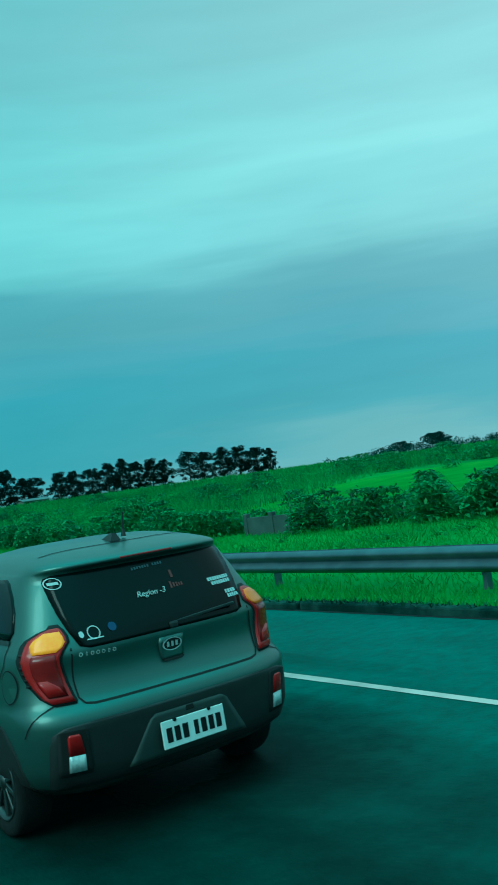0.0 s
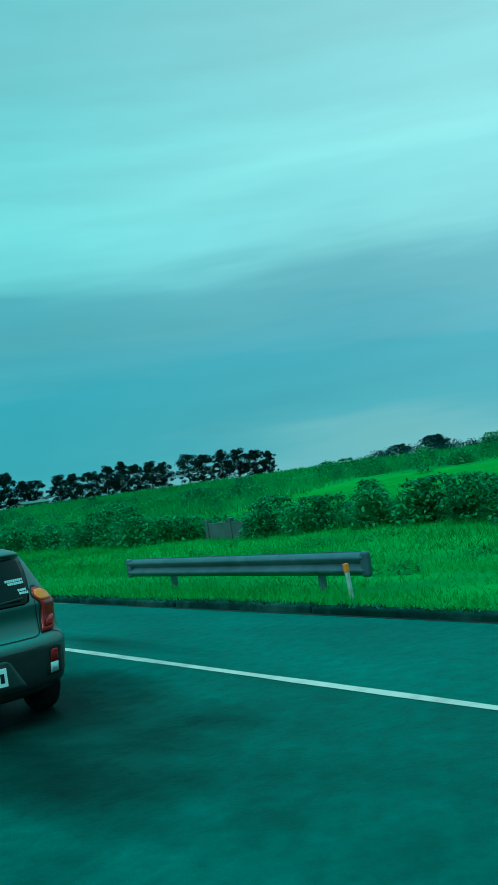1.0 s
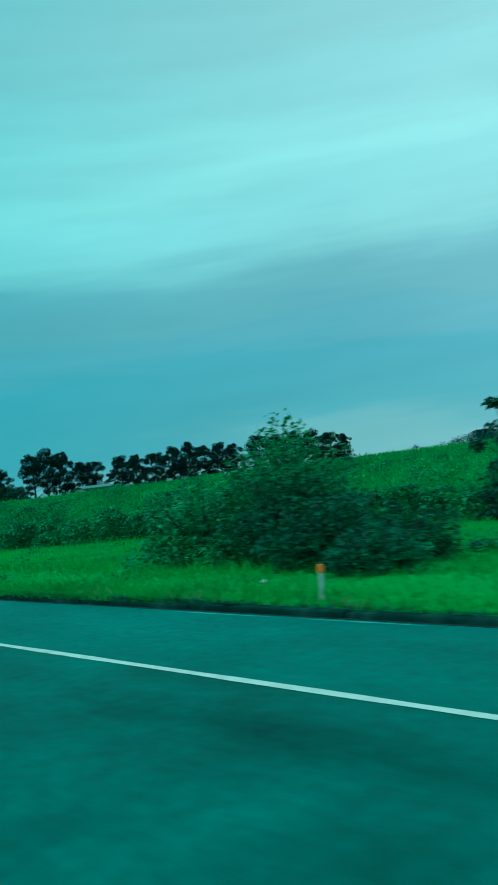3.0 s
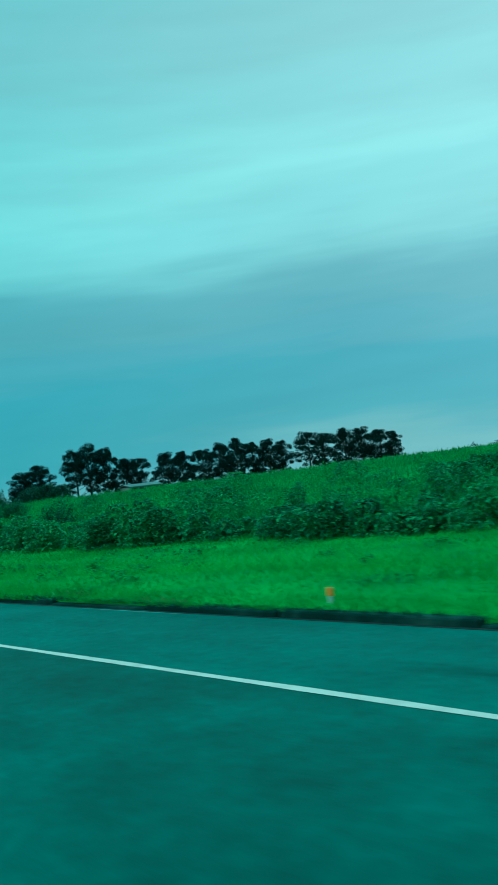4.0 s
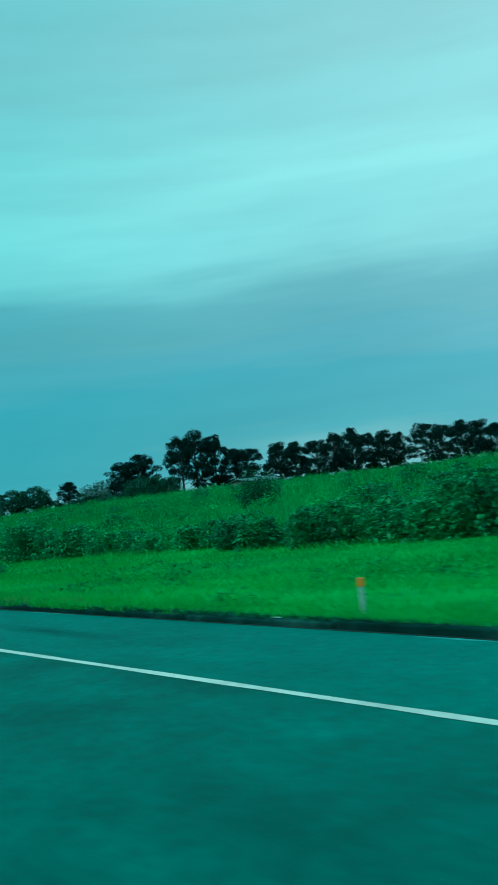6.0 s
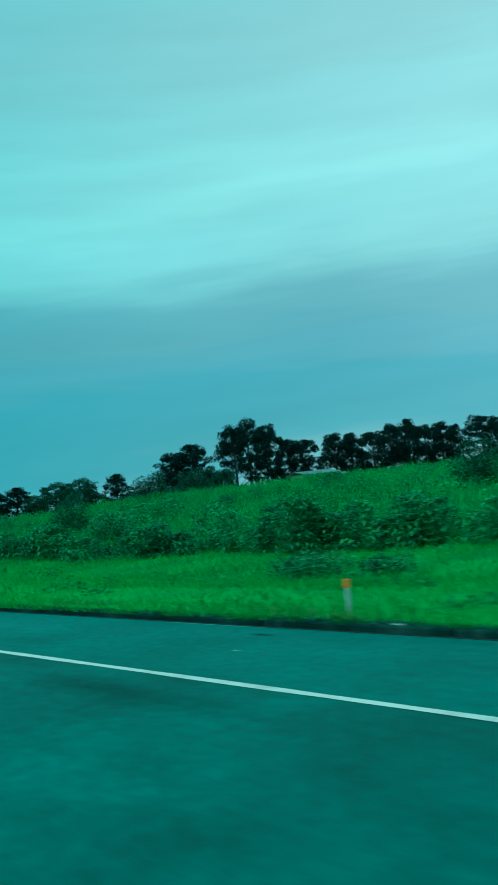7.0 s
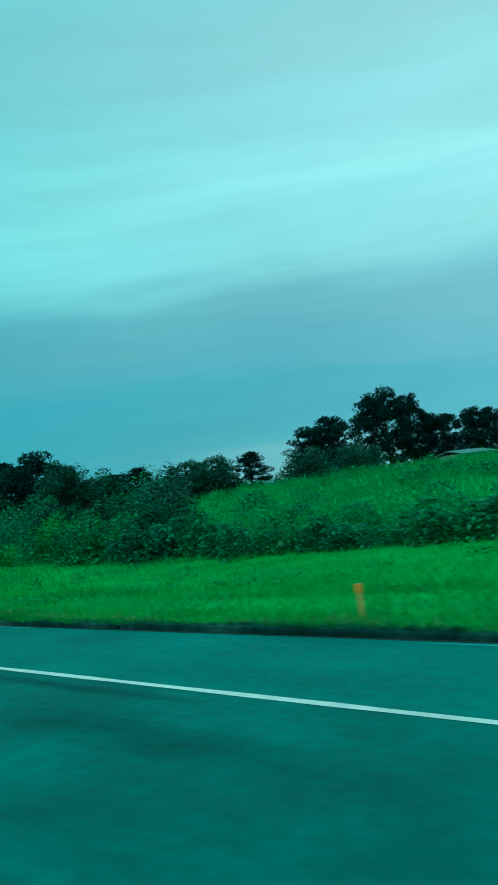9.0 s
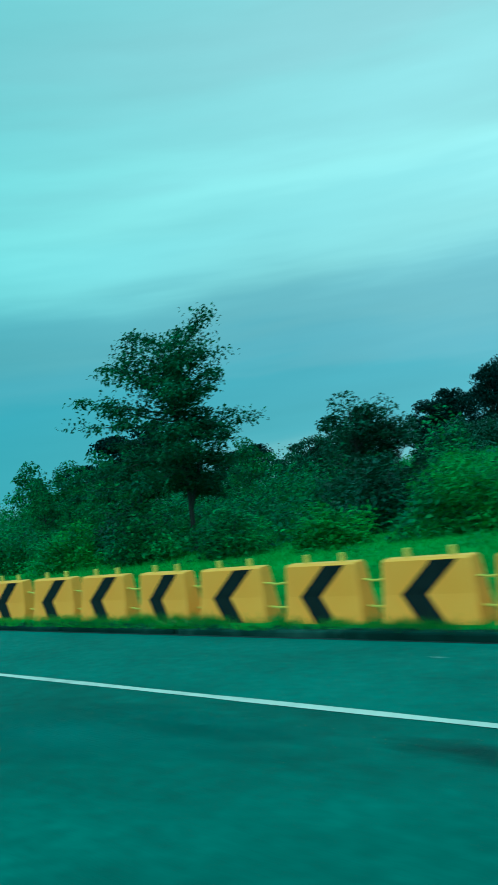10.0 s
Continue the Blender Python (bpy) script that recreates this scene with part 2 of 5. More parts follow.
YELLOW_POST = material("faded_yellow_paint", [(0.42, 0.22, 0.06), (0.58, 0.32, 0.10)], 9, 8, 0.75, bump=0.3, bump_scale=60)
AMBER_CAP = material("amber_reflector", [(0.65, 0.13, 0.010), (0.8, 0.20, 0.016)], 8, 5, 0.5)
YELLOW = material("yellow_plastic", [(0.97, 0.295, 0.030), (0.985, 0.325, 0.040), (0.99, 0.355, 0.052)], 2.5, 7, 0.6, bump=0.1, bump_scale=25, spec=0.3, rand=0.1)
BLACK_PAINT = material("black_paint", [(0.005, 0.007, 0.008), (0.014, 0.017, 0.018)], 6, 7, 0.8, spec=0.15)
ROPE = material("yellow_rope", [(0.6, 0.40, 0.06), (0.75, 0.5, 0.08)], 20, 4, 0.8)
FLAKE = material("worn_kerb_paint", [(0.10, 0.12, 0.11), (0.26, 0.28, 0.26), (0.42, 0.44, 0.42)], 9, 8, 0.8)
FAINT = material("faded_marks", [(0.15, 0.18, 0.17), (0.26, 0.29, 0.27)], 14, 6, 0.85)
CONCRETE = material("concrete", [(0.035, 0.05, 0.046), (0.06, 0.08, 0.074), (0.095, 0.115, 0.105)], 1.6, 8, 0.85, bump=0.4, bump_scale=25)
ROOF = material("metal_roofing", [(0.11, 0.135, 0.135), (0.17, 0.20, 0.20)], 1, 5, 0.8, 0.0)
WALL = material("rendered_wall", [(0.16, 0.18, 0.17), (0.26, 0.28, 0.27)], 1, 6, 0.85, bump=0.1)
DUST = material("gutter_dust", [(0.07, 0.15, 0.14), (0.13, 0.24, 0.225), (0.2, 0.33, 0.31)], 3, 8, 0.9, spec=0.2)
LITTER = material("white_litter", [(0.32, 0.33, 0.32), (0.5, 0.5, 0.48)], 12, 5, 0.6)
DIRT = material("dry_grass", [(0.095, 0.16, 0.04), (0.16, 0.225, 0.065)], 3, 7, 0.95, island=0.2)
CAR_PAINT = material("grey_car_paint", [(0.082, 0.122, 0.110), (0.096, 0.142, 0.128), (0.108, 0.156, 0.142)], 1.5, 6, 0.4, 0.75, coat=0.2, bump=0.004, rough_var=0.1)
TRIM = material("dark_plastic_trim", [(0.012, 0.013, 0.013), (0.022, 0.023, 0.023)], 12, 6, 0.55, bump=0.05, bump_scale=200)
GLASS = material("tinted_glass", [(0.002, 0.004, 0.004), (0.004, 0.006, 0.006)], 2, 4, 0.14, spec=0.16)
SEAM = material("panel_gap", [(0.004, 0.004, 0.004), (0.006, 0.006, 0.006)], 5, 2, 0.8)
RED_LENS = material("red_lens", [(0.30, 0.006, 0.008), (0.46, 0.012, 0.014)], 10, 4, 0.25, coat=0.25, spec=0.3)
DARK_RED = material("dark_red_lens", [(0.09, 0.004, 0.006), (0.3, 0.006, 0.008)], 10, 4, 0.25, coat=0.25, spec=0.3)
AMBER = material("amber_lens", [(0.92, 0.12, 0.004), (1.0, 0.24, 0.01)], 40, 4, 0.3, coat=0.25, spec=0.3)
LIT_AMBER = material("lit_amber_lens", [(0.85, 0.16, 0.006), (1.0, 0.36, 0.02)], 45, 4, 0.3, coat=0.25, spec=0.3)
LIT_AMBER.node_tree.nodes["Principled BSDF"].inputs["Emission Color"].default_value = (1.0, 0.36, 0.03, 1)
LIT_AMBER.node_tree.nodes["Principled BSDF"].inputs["Emission Strength"].default_value = 0.35
CLEAR_LENS = material("clear_lens", [(0.35, 0.38, 0.38), (0.7, 0.72, 0.72)], 60, 4, 0.15, coat=1.0)
PLATE = material("plate_white", [(0.68, 0.69, 0.68), (0.78, 0.78, 0.77)], 14, 5, 0.4)
STICKER = material("white_sticker", [(0.46, 0.48, 0.48), (0.56, 0.57, 0.57)], 12, 4, 0.5)
RED_STICKER = material("red_sticker", [(0.09, 0.015, 0.014), (0.13, 0.02, 0.018)], 12, 4, 0.5)
BLUE_STICKER = material("blue_sticker", [(0.01, 0.03, 0.10), (0.015, 0.045, 0.14)], 12, 4, 0.5)
RUBBER = material("tyre_rubber", [(0.006, 0.006, 0.006), (0.013, 0.013, 0.013)], 8, 6, 0.9, bump=0.3, bump_scale=60, spec=0.2)
ALLOY = material("alloy_rim", [(0.04, 0.045, 0.045), (0.08, 0.085, 0.085)], 6, 5, 0.45, 0.8)


# ---- mesh helpers ----
def mesh_from(name, verts, faces, mat, smooth=False):
    me = bpy.data.meshes.new(name)
    me.from_pydata([tuple(v) for v in verts], [], [tuple(f) for f in faces])
    if smooth:
        me.polygons.foreach_set("use_smooth", [True] * len(me.polygons))
    me.materials.append(mat)
    me.update()
    return me


def mesh_np(name, verts, faces, mat):
    """Many like polygons at once: verts (n, 3), faces (m, k)."""
    verts, faces = np.asarray(verts, np.float32), np.asarray(faces, np.int32)
    me = bpy.data.meshes.new(name)
    k = faces.shape[1]
    me.vertices.add(len(verts))
    me.vertices.foreach_set("co", verts.ravel())
    me.loops.add(faces.size)
    me.loops.foreach_set("vertex_index", faces.ravel())
    me.polygons.add(len(faces))
    me.polygons.foreach_set("loop_start", np.arange(0, faces.size, k, dtype=np.int32))
    me.materials.append(mat)
    me.update(calc_edges=True)
    return me


def part(name, data, parent, label="", m=None):
    ob = new(name, data)
    ob.parent = parent
    if m is not None:
        ob.matrix_basis = m
    return tagged(ob, label)


def thing(name, label, category, m=None, group="", data=None, kind=""):
    ob = new(name, data)
    if m is not None:
        ob.matrix_basis = m
    return tagged(ob, label, category, group, kind)


def bm_mesh(name, bm, mat, smooth=False):
    me = bpy.data.meshes.new(name)
    if smooth:
        for f in bm.faces:
            f.smooth = True
    bm.to_mesh(me)
    bm.free()
    me.materials.append(mat)
    return me


def box(bm, size, centre, bevel=0.0, segments=2, rot=None):
    made = bmesh.ops.create_cube(bm, size=1.0)
    vs = made["verts"]
    bmesh.ops.scale(bm, vec=size, verts=vs)
    if bevel:
        es = list({e for v in vs for e in v.link_edges})
        out = bmesh.ops.bevel(bm, geom=es, offset=bevel, segments=segments, affect="EDGES", profile=0.5)
        vs = list({v for f in out["faces"] for v in f.verts} | {v for v in vs if v.is_valid})
    if rot is not None:
        bmesh.ops.transform(bm, matrix=rot, verts=vs)
    bmesh.ops.translate(bm, vec=centre, verts=vs)
    return vs


def tube(verts, faces, path, radii, sides=6):
    """Adds a tapered tube along a path to the lists."""
    base = len(verts)
    path = [Vector([float(c) for c in p]) for p in path]
    for i, (p, r) in enumerate(zip(path, radii)):
        d = (path[min(i + 1, len(path) - 1)] - path[max(i - 1, 0)]).normalized()
        u = d.cross(Vector((0.31, 0.95, 0.05))).normalized()
        w = d.cross(u)
        for k in range(sides):
            a = 2 * math.pi * k / sides
            verts.append(p + float(r) * (math.cos(a) * u + math.sin(a) * w))
    for i in range(len(path) - 1):
        for k in range(sides):
            a, b = base + i * sides + k, base + i * sides + (k + 1) % sides
            faces.append((a, b, b + sides, a + sides))
    faces.append(tuple(base + (len(path) - 1) * sides + k for k in range(sides)))
    faces.append(tuple(base + k for k in reversed(range(sides))))


def leaves(rng, centres, size, aspect=0.5, droop=0.3, up=0.0, level=0.0):
    """One four-cornered leaf at each centre, turned at random; level: how far the blades lie flat."""
    n = len(centres)
    d = rng.normal(size=(n, 3))
    d[:, 2] = d[:, 2] * 0.6 + up
    d /= np.linalg.norm(d, axis=1)[:, None]
    s = np.cross(d, rng.normal(size=(n, 3)) * (1 - level) + np.array([0, 0, 1.6 * level]))
    s /= np.linalg.norm(s, axis=1)[:, None] + 1e-9
    length = (size * rng.uniform(0.6, 1.4, n))[:, None]
    tip = centres + d * length
    tip[:, 2] -= droop * length[:, 0]
    mid = centres + d * length * 0.45
    v = np.stack([centres, mid - s * length * aspect / 2, tip, mid + s * length * aspect / 2], 1).reshape(-1, 3)
    return v, np.arange(4 * n).reshape(-1, 4)


def blades(rng, xy, z, height, width, lean=0.35):
    """Grass: one slim triangle at each place."""
    n = len(xy)
    a = rng.uniform(0, 2 * math.pi, n)
    x, y = xy[:, 0], xy[:, 1]
    h = height * rng.uniform(0.5, 1.3, n) * (1 + 0.32 * np.sin(0.42 * x + 2.1 * np.sin(0.13 * y)) * np.sin(0.31 * y + 1.6 * np.sin(0.23 * x)))
    base = np.column_stack([xy, z])
    side = np.column_stack([np.cos(a), np.sin(a), np.zeros(n)]) * (width * rng.uniform(0.7, 1.3, n) / 2)[:, None]
    top = base + np.column_stack([rng.normal(0, lean, n) * h, rng.normal(0, lean, n) * h, h])
    v = np.stack([base - side, base + side, top], 1).reshape(-1, 3)
    return v, np.arange(3 * n).reshape(-1, 3)


def join(sets):
    vs, fs, k = [], [], 0
    for v, f in sets:
        vs.append(v)
        fs.append(f + k)
        k += len(v)
    return np.concatenate(vs), np.concatenate(fs)


# ---- ground ----
LINE_X, KERB_X, FAR_Y = 4.785, 7.13, 345.0


def smooth_step(a, b, x):
    t = np.clip((x - a) / (b - a), 0, 1)
    return t * t * (3 - 2 * t)


def land(x, y):
    """Height of the ground: a shallow swale beside the road, then a long rise to a low hill."""
    x, y = np.asarray(x, float), np.asarray(y, float)
    z = 0.07 - 0.52 * smooth_step(8.2, 15.5, x) * (1 - 0.65 * smooth_step(228, 242, y))
    hill = np.interp(y, [-50, 40, 110, 150, 190, 260, 300, 340, 600], [0.9, 1.0, 0.9, 1.1, 1.9, 2.1, 1.6, 1.4, 1.4])
    z = z + (hill + 0.4) * smooth_step(24, 75, x) + 0.4 * smooth_step(75, 260, x)
    z = z + 0.08 * np.sin(x * 0.55 + 1.3 * np.sin(y * 0.11)) * np.sin(y * 0.37 + x * 0.21) * smooth_step(8.5, 12, x)
    z = z + 0.25 * np.sin(x * 0.09 + y * 0.05) * smooth_step(30, 60, x)
    return np.where(x < 7.25, -0.35, z)


def grid_mesh(name, xs, ys, height, mat):
    gx, gy = np.meshgrid(xs, ys)
    v = np.column_stack([gx.ravel(), gy.ravel(), height(gx, gy).ravel()])
    w, h = len(xs), len(ys)
    i = (np.arange(h - 1)[:, None] * w + np.arange(w - 1)).ravel()
    me = mesh_np(name, v, np.column_stack([i, i + 1, i + 1 + w, i + w]), mat)
    me.polygons.foreach_set("use_smooth", [True] * len(me.polygons))
    return me


xs = np.concatenate([[-3000, -1200, -400, -100, -30, -9, 7.1, 7.24, 7.31], np.arange(7.6, 32, 0.8), np.arange(32, 80, 3), np.arange(80, 280, 12), [300, 360, 450, 600, 1000, 2000, 3200]])
ys = np.concatenate([[-3000, -1200, -400, -100], np.arange(-40, 350, 1.6), np.arange(352, 460, 12), [500, 600, 900, 1500, 3200]])
thing("ground", "green grassy ground beside the road rising to a low hill", "ground", data=grid_mesh("ground", xs, ys, land, SOIL), kind="structure")


def slab(name, x0, x1, y0, y1, z0, z1, mat):
    bm = bmesh.new()
    box(bm, (x1 - x0, y1 - y0, z1 - z0), ((x0 + x1) / 2, (y0 + y1) / 2, (z0 + z1) / 2))
    return bm_mesh(name, bm, mat)


thing("road", "grey worn asphalt carriageway", "road", data=slab("road", -9.0, LINE_X + 0.05, -300, 700, -0.4, 0.0, ASPHALT), kind="structure")
thing("road_shoulder", "slightly paler asphalt shoulder between edge line and kerb", "road shoulder", data=slab("road_shoulder", LINE_X + 0.05, KERB_X + 0.03, -300, 700, -0.4, 0.0, SHOULDER), kind="structure")


def painted_line(x, y0, y1, width):
    """A thin painted band with slightly wandering edges."""
    yy = np.arange(y0, y1, 0.5)
    w = width / 2 + 0.006 * np.sin(yy * 1.7) + 0.004 * np.sin(yy * 5.1)
    v = np.concatenate([np.column_stack([x - w, yy, 0 * yy + 0.004]), np.column_stack([x + w, yy, 0 * yy + 0.004])])
    k = len(yy)
    i = np.arange(k - 1)
    return mesh_np("edge_line", v, np.column_stack([i, i + k, i + k + 1, i + 1]), PAINT)


thing("edge_line", "white painted road edge line", "road marking", data=painted_line(LINE_X, -60, 420, 0.10), kind="structure")


# ---- the small car: a driving car, built standing where it fits the camera's view ----
CAR = pose(2.575, 21.556, 0, 0, 0, -1.66)
# height, rear end, front end, half width
RINGS = [
    (0.20, -0.30, 2.90, 0.62), (0.24, -0.40, 2.98, 0.70), (0.285, -0.475, 3.03, 0.75), (0.32, -0.505, 3.05, 0.79), (0.40, -0.522, 3.06, 0.805), (0.52, -0.535, 3.06, 0.815),
    (0.60, -0.545, 3.05, 0.815), (0.64, -0.54, 3.05, 0.812), (0.672, -0.515, 3.03, 0.806), (0.69, -0.492, 3.01, 0.80), (0.72, -0.474, 2.99, 0.80), (0.76, -0.456, 2.97, 0.80), (0.80, -0.446, 2.94, 0.798), (0.84, -0.443, 2.90, 0.796), (0.88, -0.448, 2.84, 0.792), (0.915, -0.456, 2.70, 0.786), (0.937, -0.458, 2.56, 0.78), (0.955, -0.452, 2.45, 0.775),
    (1.00, -0.43, 2.12, 0.75), (1.10, -0.375, 1.92, 0.712), (1.20, -0.322, 1.72, 0.675), (1.27, -0.285, 1.56, 0.645), (1.315, -0.262, 1.46, 0.622),
    (1.328, -0.292, 1.42, 0.604), (1.338, -0.312, 1.38, 0.592), (1.350, -0.318, 1.33, 0.580), (1.360, -0.308, 1.28, 0.568), (1.374, -0.262, 1.22, 0.550), (1.392, -0.175, 1.13, 0.522), (1.410, -0.07, 1.02, 0.484), (1.427, 0.04, 0.90, 0.432), (1.441, 0.15, 0.77, 0.35), (1.450, 0.27, 0.60, 0.2),
]
ROUND = 3.4


def ring_at(z):
    zs = [r[0] for r in RINGS]
    return [float(np.interp(z, zs, [r[k] for r in RINGS])) for k in (1, 2, 3)]


def corner(y0, y1):
    """How far the rounded rear corner reaches along the flank."""
    return min(0.42, 0.38 * (y1 - y0))


def skin(u, z, off=0.0):
    """A point of the car's rear half: u from -1 (left flank) by 0 (middle of the rear) to 1 (right flank); the corners end at 0.7."""
    y0, y1, b = ring_at(z)
    d, k = corner(y0, y1), abs(u)
    if k <= 0.7:
        ph = k / 0.7 * math.pi / 2
        s, c = math.sin(ph) ** (2 / ROUND), max(0.0, math.cos(ph)) ** (2 / ROUND)
        x, y, n = b * s, y0 + d * (1 - c), Vector((math.copysign(s ** (ROUND - 1) / b, u), -(c ** (ROUND - 1)) / d, 0))
    else:
        x, y, n = b, y0 + d + (k - 0.7) / 0.3 * (1.25 - y0 - d), Vector((math.copysign(1, u), 0, 0))
    return Vector((math.copysign(x, u), y, z)) + n.normalized() * off


def u_of(x, z):
    b = ring_at(z)[2]
    return math.copysign(math.asin(min(1, abs(x) / b) ** (ROUND / 2)) * 1.4 / math.pi, x)


def patch(name, rows, mat, off=0.004, across=12, flank=False, thick=True, smooth=True):
    """A piece that follows the skin: rows of (height, from x, to x); flank: from u, to u instead."""
    verts, faces = [], []
    layers = (off, -0.004) if thick else (off,)
    for o in layers:
        for z, x0, x1 in rows:
            for i in range(across + 1):
                k = i / across
                u = x0 + (x1 - x0) * k if flank else u_of(x0 + (x1 - x0) * k, z)
                verts.append(skin(u, z, o))
    w, h = across + 1, len(rows)
    for j in range(h - 1):
        for i in range(across):
            a = j * w + i
            faces.append((a, a + 1, a + 1 + w, a + w))
    if thick:
        n = w * h
        edge = [i for i in range(w)] + [j * w + across for j in range(1, h)] + [(h - 1) * w + i for i in range(across - 1, -1, -1)] + [j * w for j in range(h - 2, 0, -1)]
        for a, b in zip(edge, edge[1:] + edge[:1]):
            faces.append((b, a, a + n, b + n))
    return mesh_from(name, verts, faces, mat, smooth)


def u_of_y(y, z, side):
    y0, y1, b = ring_at(z)
    d = corner(y0, y1)
    if y < y0 + d:
        return side * math.acos(max(0.0, min(1.0, 1 - (y - y0) / d)) ** (ROUND / 2)) * 1.4 / math.pi
    return side * (0.7 + 0.3 * (y - y0 - d) / (1.25 - y0 - d))


def flank_patch(name, rows, mat, side, off=0.004, across=8):
    """As patch(), on a flank: rows of (height, from y, to y)."""
    return patch(name, [(z, u_of_y(a, z, side), u_of_y(b, z, side)) for z, a, b in rows], mat, off, across, True)


def disc_patch(name, x, z, rx, rz, mat, off=0.005, side=0, n=24, inner=0.0):
    """A round piece on the rear (side 0) or on a flank (x is then along the car); inner: share of the radius left open."""
    verts, faces = [], []
    for k in range(n):
        a = 2 * math.pi * k / n
        for q in ((inner, 1.0) if inner else (0.0, 1.0)):
            px, pz = x + rx * q * math.cos(a), z + rz * q * math.sin(a)
            u = u_of_y(px, pz, side) if side else u_of(px, pz)
            verts.append(skin(u, pz, off))
    for k in range(n):
        a, b = 2 * k, 2 * ((k + 1) % n)
        faces.append((a, a + 1, b + 1, b))
    return mesh_from(name, verts, faces, mat)


def strip(name, points, width, mat, off=0.003, side=0):
    """A slim band along points (x, z) on the rear, or (y, z) on a flank."""
    verts, faces = [], []
    fine = []
    for (x0, z0), (x1, z1) in zip(points, points[1:]):
        n = max(2, int(math.hypot(x1 - x0, z1 - z0) / 0.04))
        fine += [(x0 + (x1 - x0) * i / n, z0 + (z1 - z0) * i / n) for i in range(n)]
    fine.append(points[-1])
    for i, (x, z) in enumerate(fine):
        xa, za = fine[max(0, i - 1)]
        xb, zb = fine[min(len(fine) - 1, i + 1)]
        d = math.hypot(xb - xa, zb - za) or 1
        nx, nz = -(zb - za) / d * width / 2, (xb - xa) / d * width / 2
        for q in (-1, 1):
            px, pz = x + q * nx, z + q * nz
            verts.append(skin(u_of_y(px, pz, side) if side else u_of(px, pz), pz, off))
    for i in range(len(fine) - 1):
        faces.append((2 * i, 2 * i + 1, 2 * i + 3, 2 * i + 2))
    return mesh_from(name, verts, faces, mat, True)


def car_shell():
    verts, faces = [], []
    for z, y0, y1, b in RINGS:
        d, e = corner(y0, y1), min(0.8, 0.4 * (y1 - y0))
        half = []
        for i in range(21):
            ph = math.pi / 2 * i / 20
            half.append((b * math.sin(ph) ** (2 / ROUND), y0 + d * (1 - math.cos(ph) ** (2 / ROUND))))
        half += [(b, y0 + d + (y1 - e - y0 - d) * k / 6) for k in range(1, 6)]
        for i in range(17):
            ph = math.pi / 2 * i / 16
            half.append((b * math.cos(ph) ** (2 / 2.5), y1 - e * (1 - math.sin(ph) ** (2 / 2.5))))
        ring = half + [(-x, y) for x, y in reversed(half[1:-1])]
        verts += [(x, y, z) for x, y in ring]
    n = len(verts) // len(RINGS)
    for j in range(len(RINGS) - 1):
        for i in range(n):
            a, c = j * n + i, j * n + (i + 1) % n
            faces.append((a, c, c + n, a + n))
    faces.append(tuple(range((len(RINGS) - 1) * n, len(RINGS) * n)))
    faces.append(tuple(reversed(range(n))))
    return mesh_from("body", verts, faces, CAR_PAINT, True)


car = thing("hatchback_car", "grey metallic hatchback car with a tinted rear window on the road", "car", CAR)
car_body = part("body", car_shell(), car)


def lathe(name, profile, mat, segments=40):
    """Turns (radius, x) pairs about the x axis."""
    verts, faces = [], []
    for r, x in profile:
        for k in range(segments):
            a = 2 * math.pi * k / segments
            verts.append((x, r * math.cos(a), r * math.sin(a)))
    for j in range(len(profile) - 1):
        for k in range(segments):
            a, b = j * segments + k, j * segments + (k + 1) % segments
            faces.append((a, a + segments, b + segments, b))
    return mesh_from(name, verts, faces, mat, True)


TYRE = lathe("tyre", [(0.19, -0.075), (0.20, -0.085), (0.25, -0.092), (0.272, -0.082), (0.28, -0.06), (0.282, 0), (0.28, 0.06), (0.272, 0.082), (0.25, 0.092), (0.20, 0.085), (0.19, 0.075), (0.19, -0.075)], RUBBER)
DISC = lathe("wheel_disc", [(0.195, -0.07), (0.19, -0.085), (0.18, -0.07), (0.17, -0.03), (0.05, -0.02), (0.0, -0.02)], SEAM)


def rim_mesh():
    bm = bmesh.new()
    for k in range(10):
        box(bm, (0.02, 0.026 if k % 2 else 0.02, 0.15), (-0.062, 0, 0.105), 0.004, 1)
        bmesh.ops.rotate(bm, cent=(0, 0, 0), matrix=Euler((2 * math.pi / 10, 0, 0)).to_matrix(), verts=bm.verts[:])
    me = bm_mesh("rim", bm, ALLOY)
    ring = lathe("ring", [(0.196, -0.05), (0.197, -0.088), (0.186, -0.09), (0.176, -0.06)], ALLOY)
    hub = lathe("hub", [(0.045, -0.05), (0.04, -0.078), (0.0, -0.082)], ALLOY, 16)
    bm = bmesh.new()
    for src in (me, ring, hub):
        bm.from_mesh(src)
    return bm_mesh("rim", bm, ALLOY)


RIM = rim_mesh()
for x, y, turn in ((-0.718, 0.10, 0), (0.70, 0.10, 180), (-0.718, 2.4, 0), (0.70, 2.4, 180)):
    wheel = part("wheel", None, car, "black tyre on a light alloy rim", pose(x, y, 0.282, 0, 0, turn))
    part("tyre", TYRE, wheel)
    part("rim", RIM, wheel)
    part("wheel_disc", DISC, wheel)


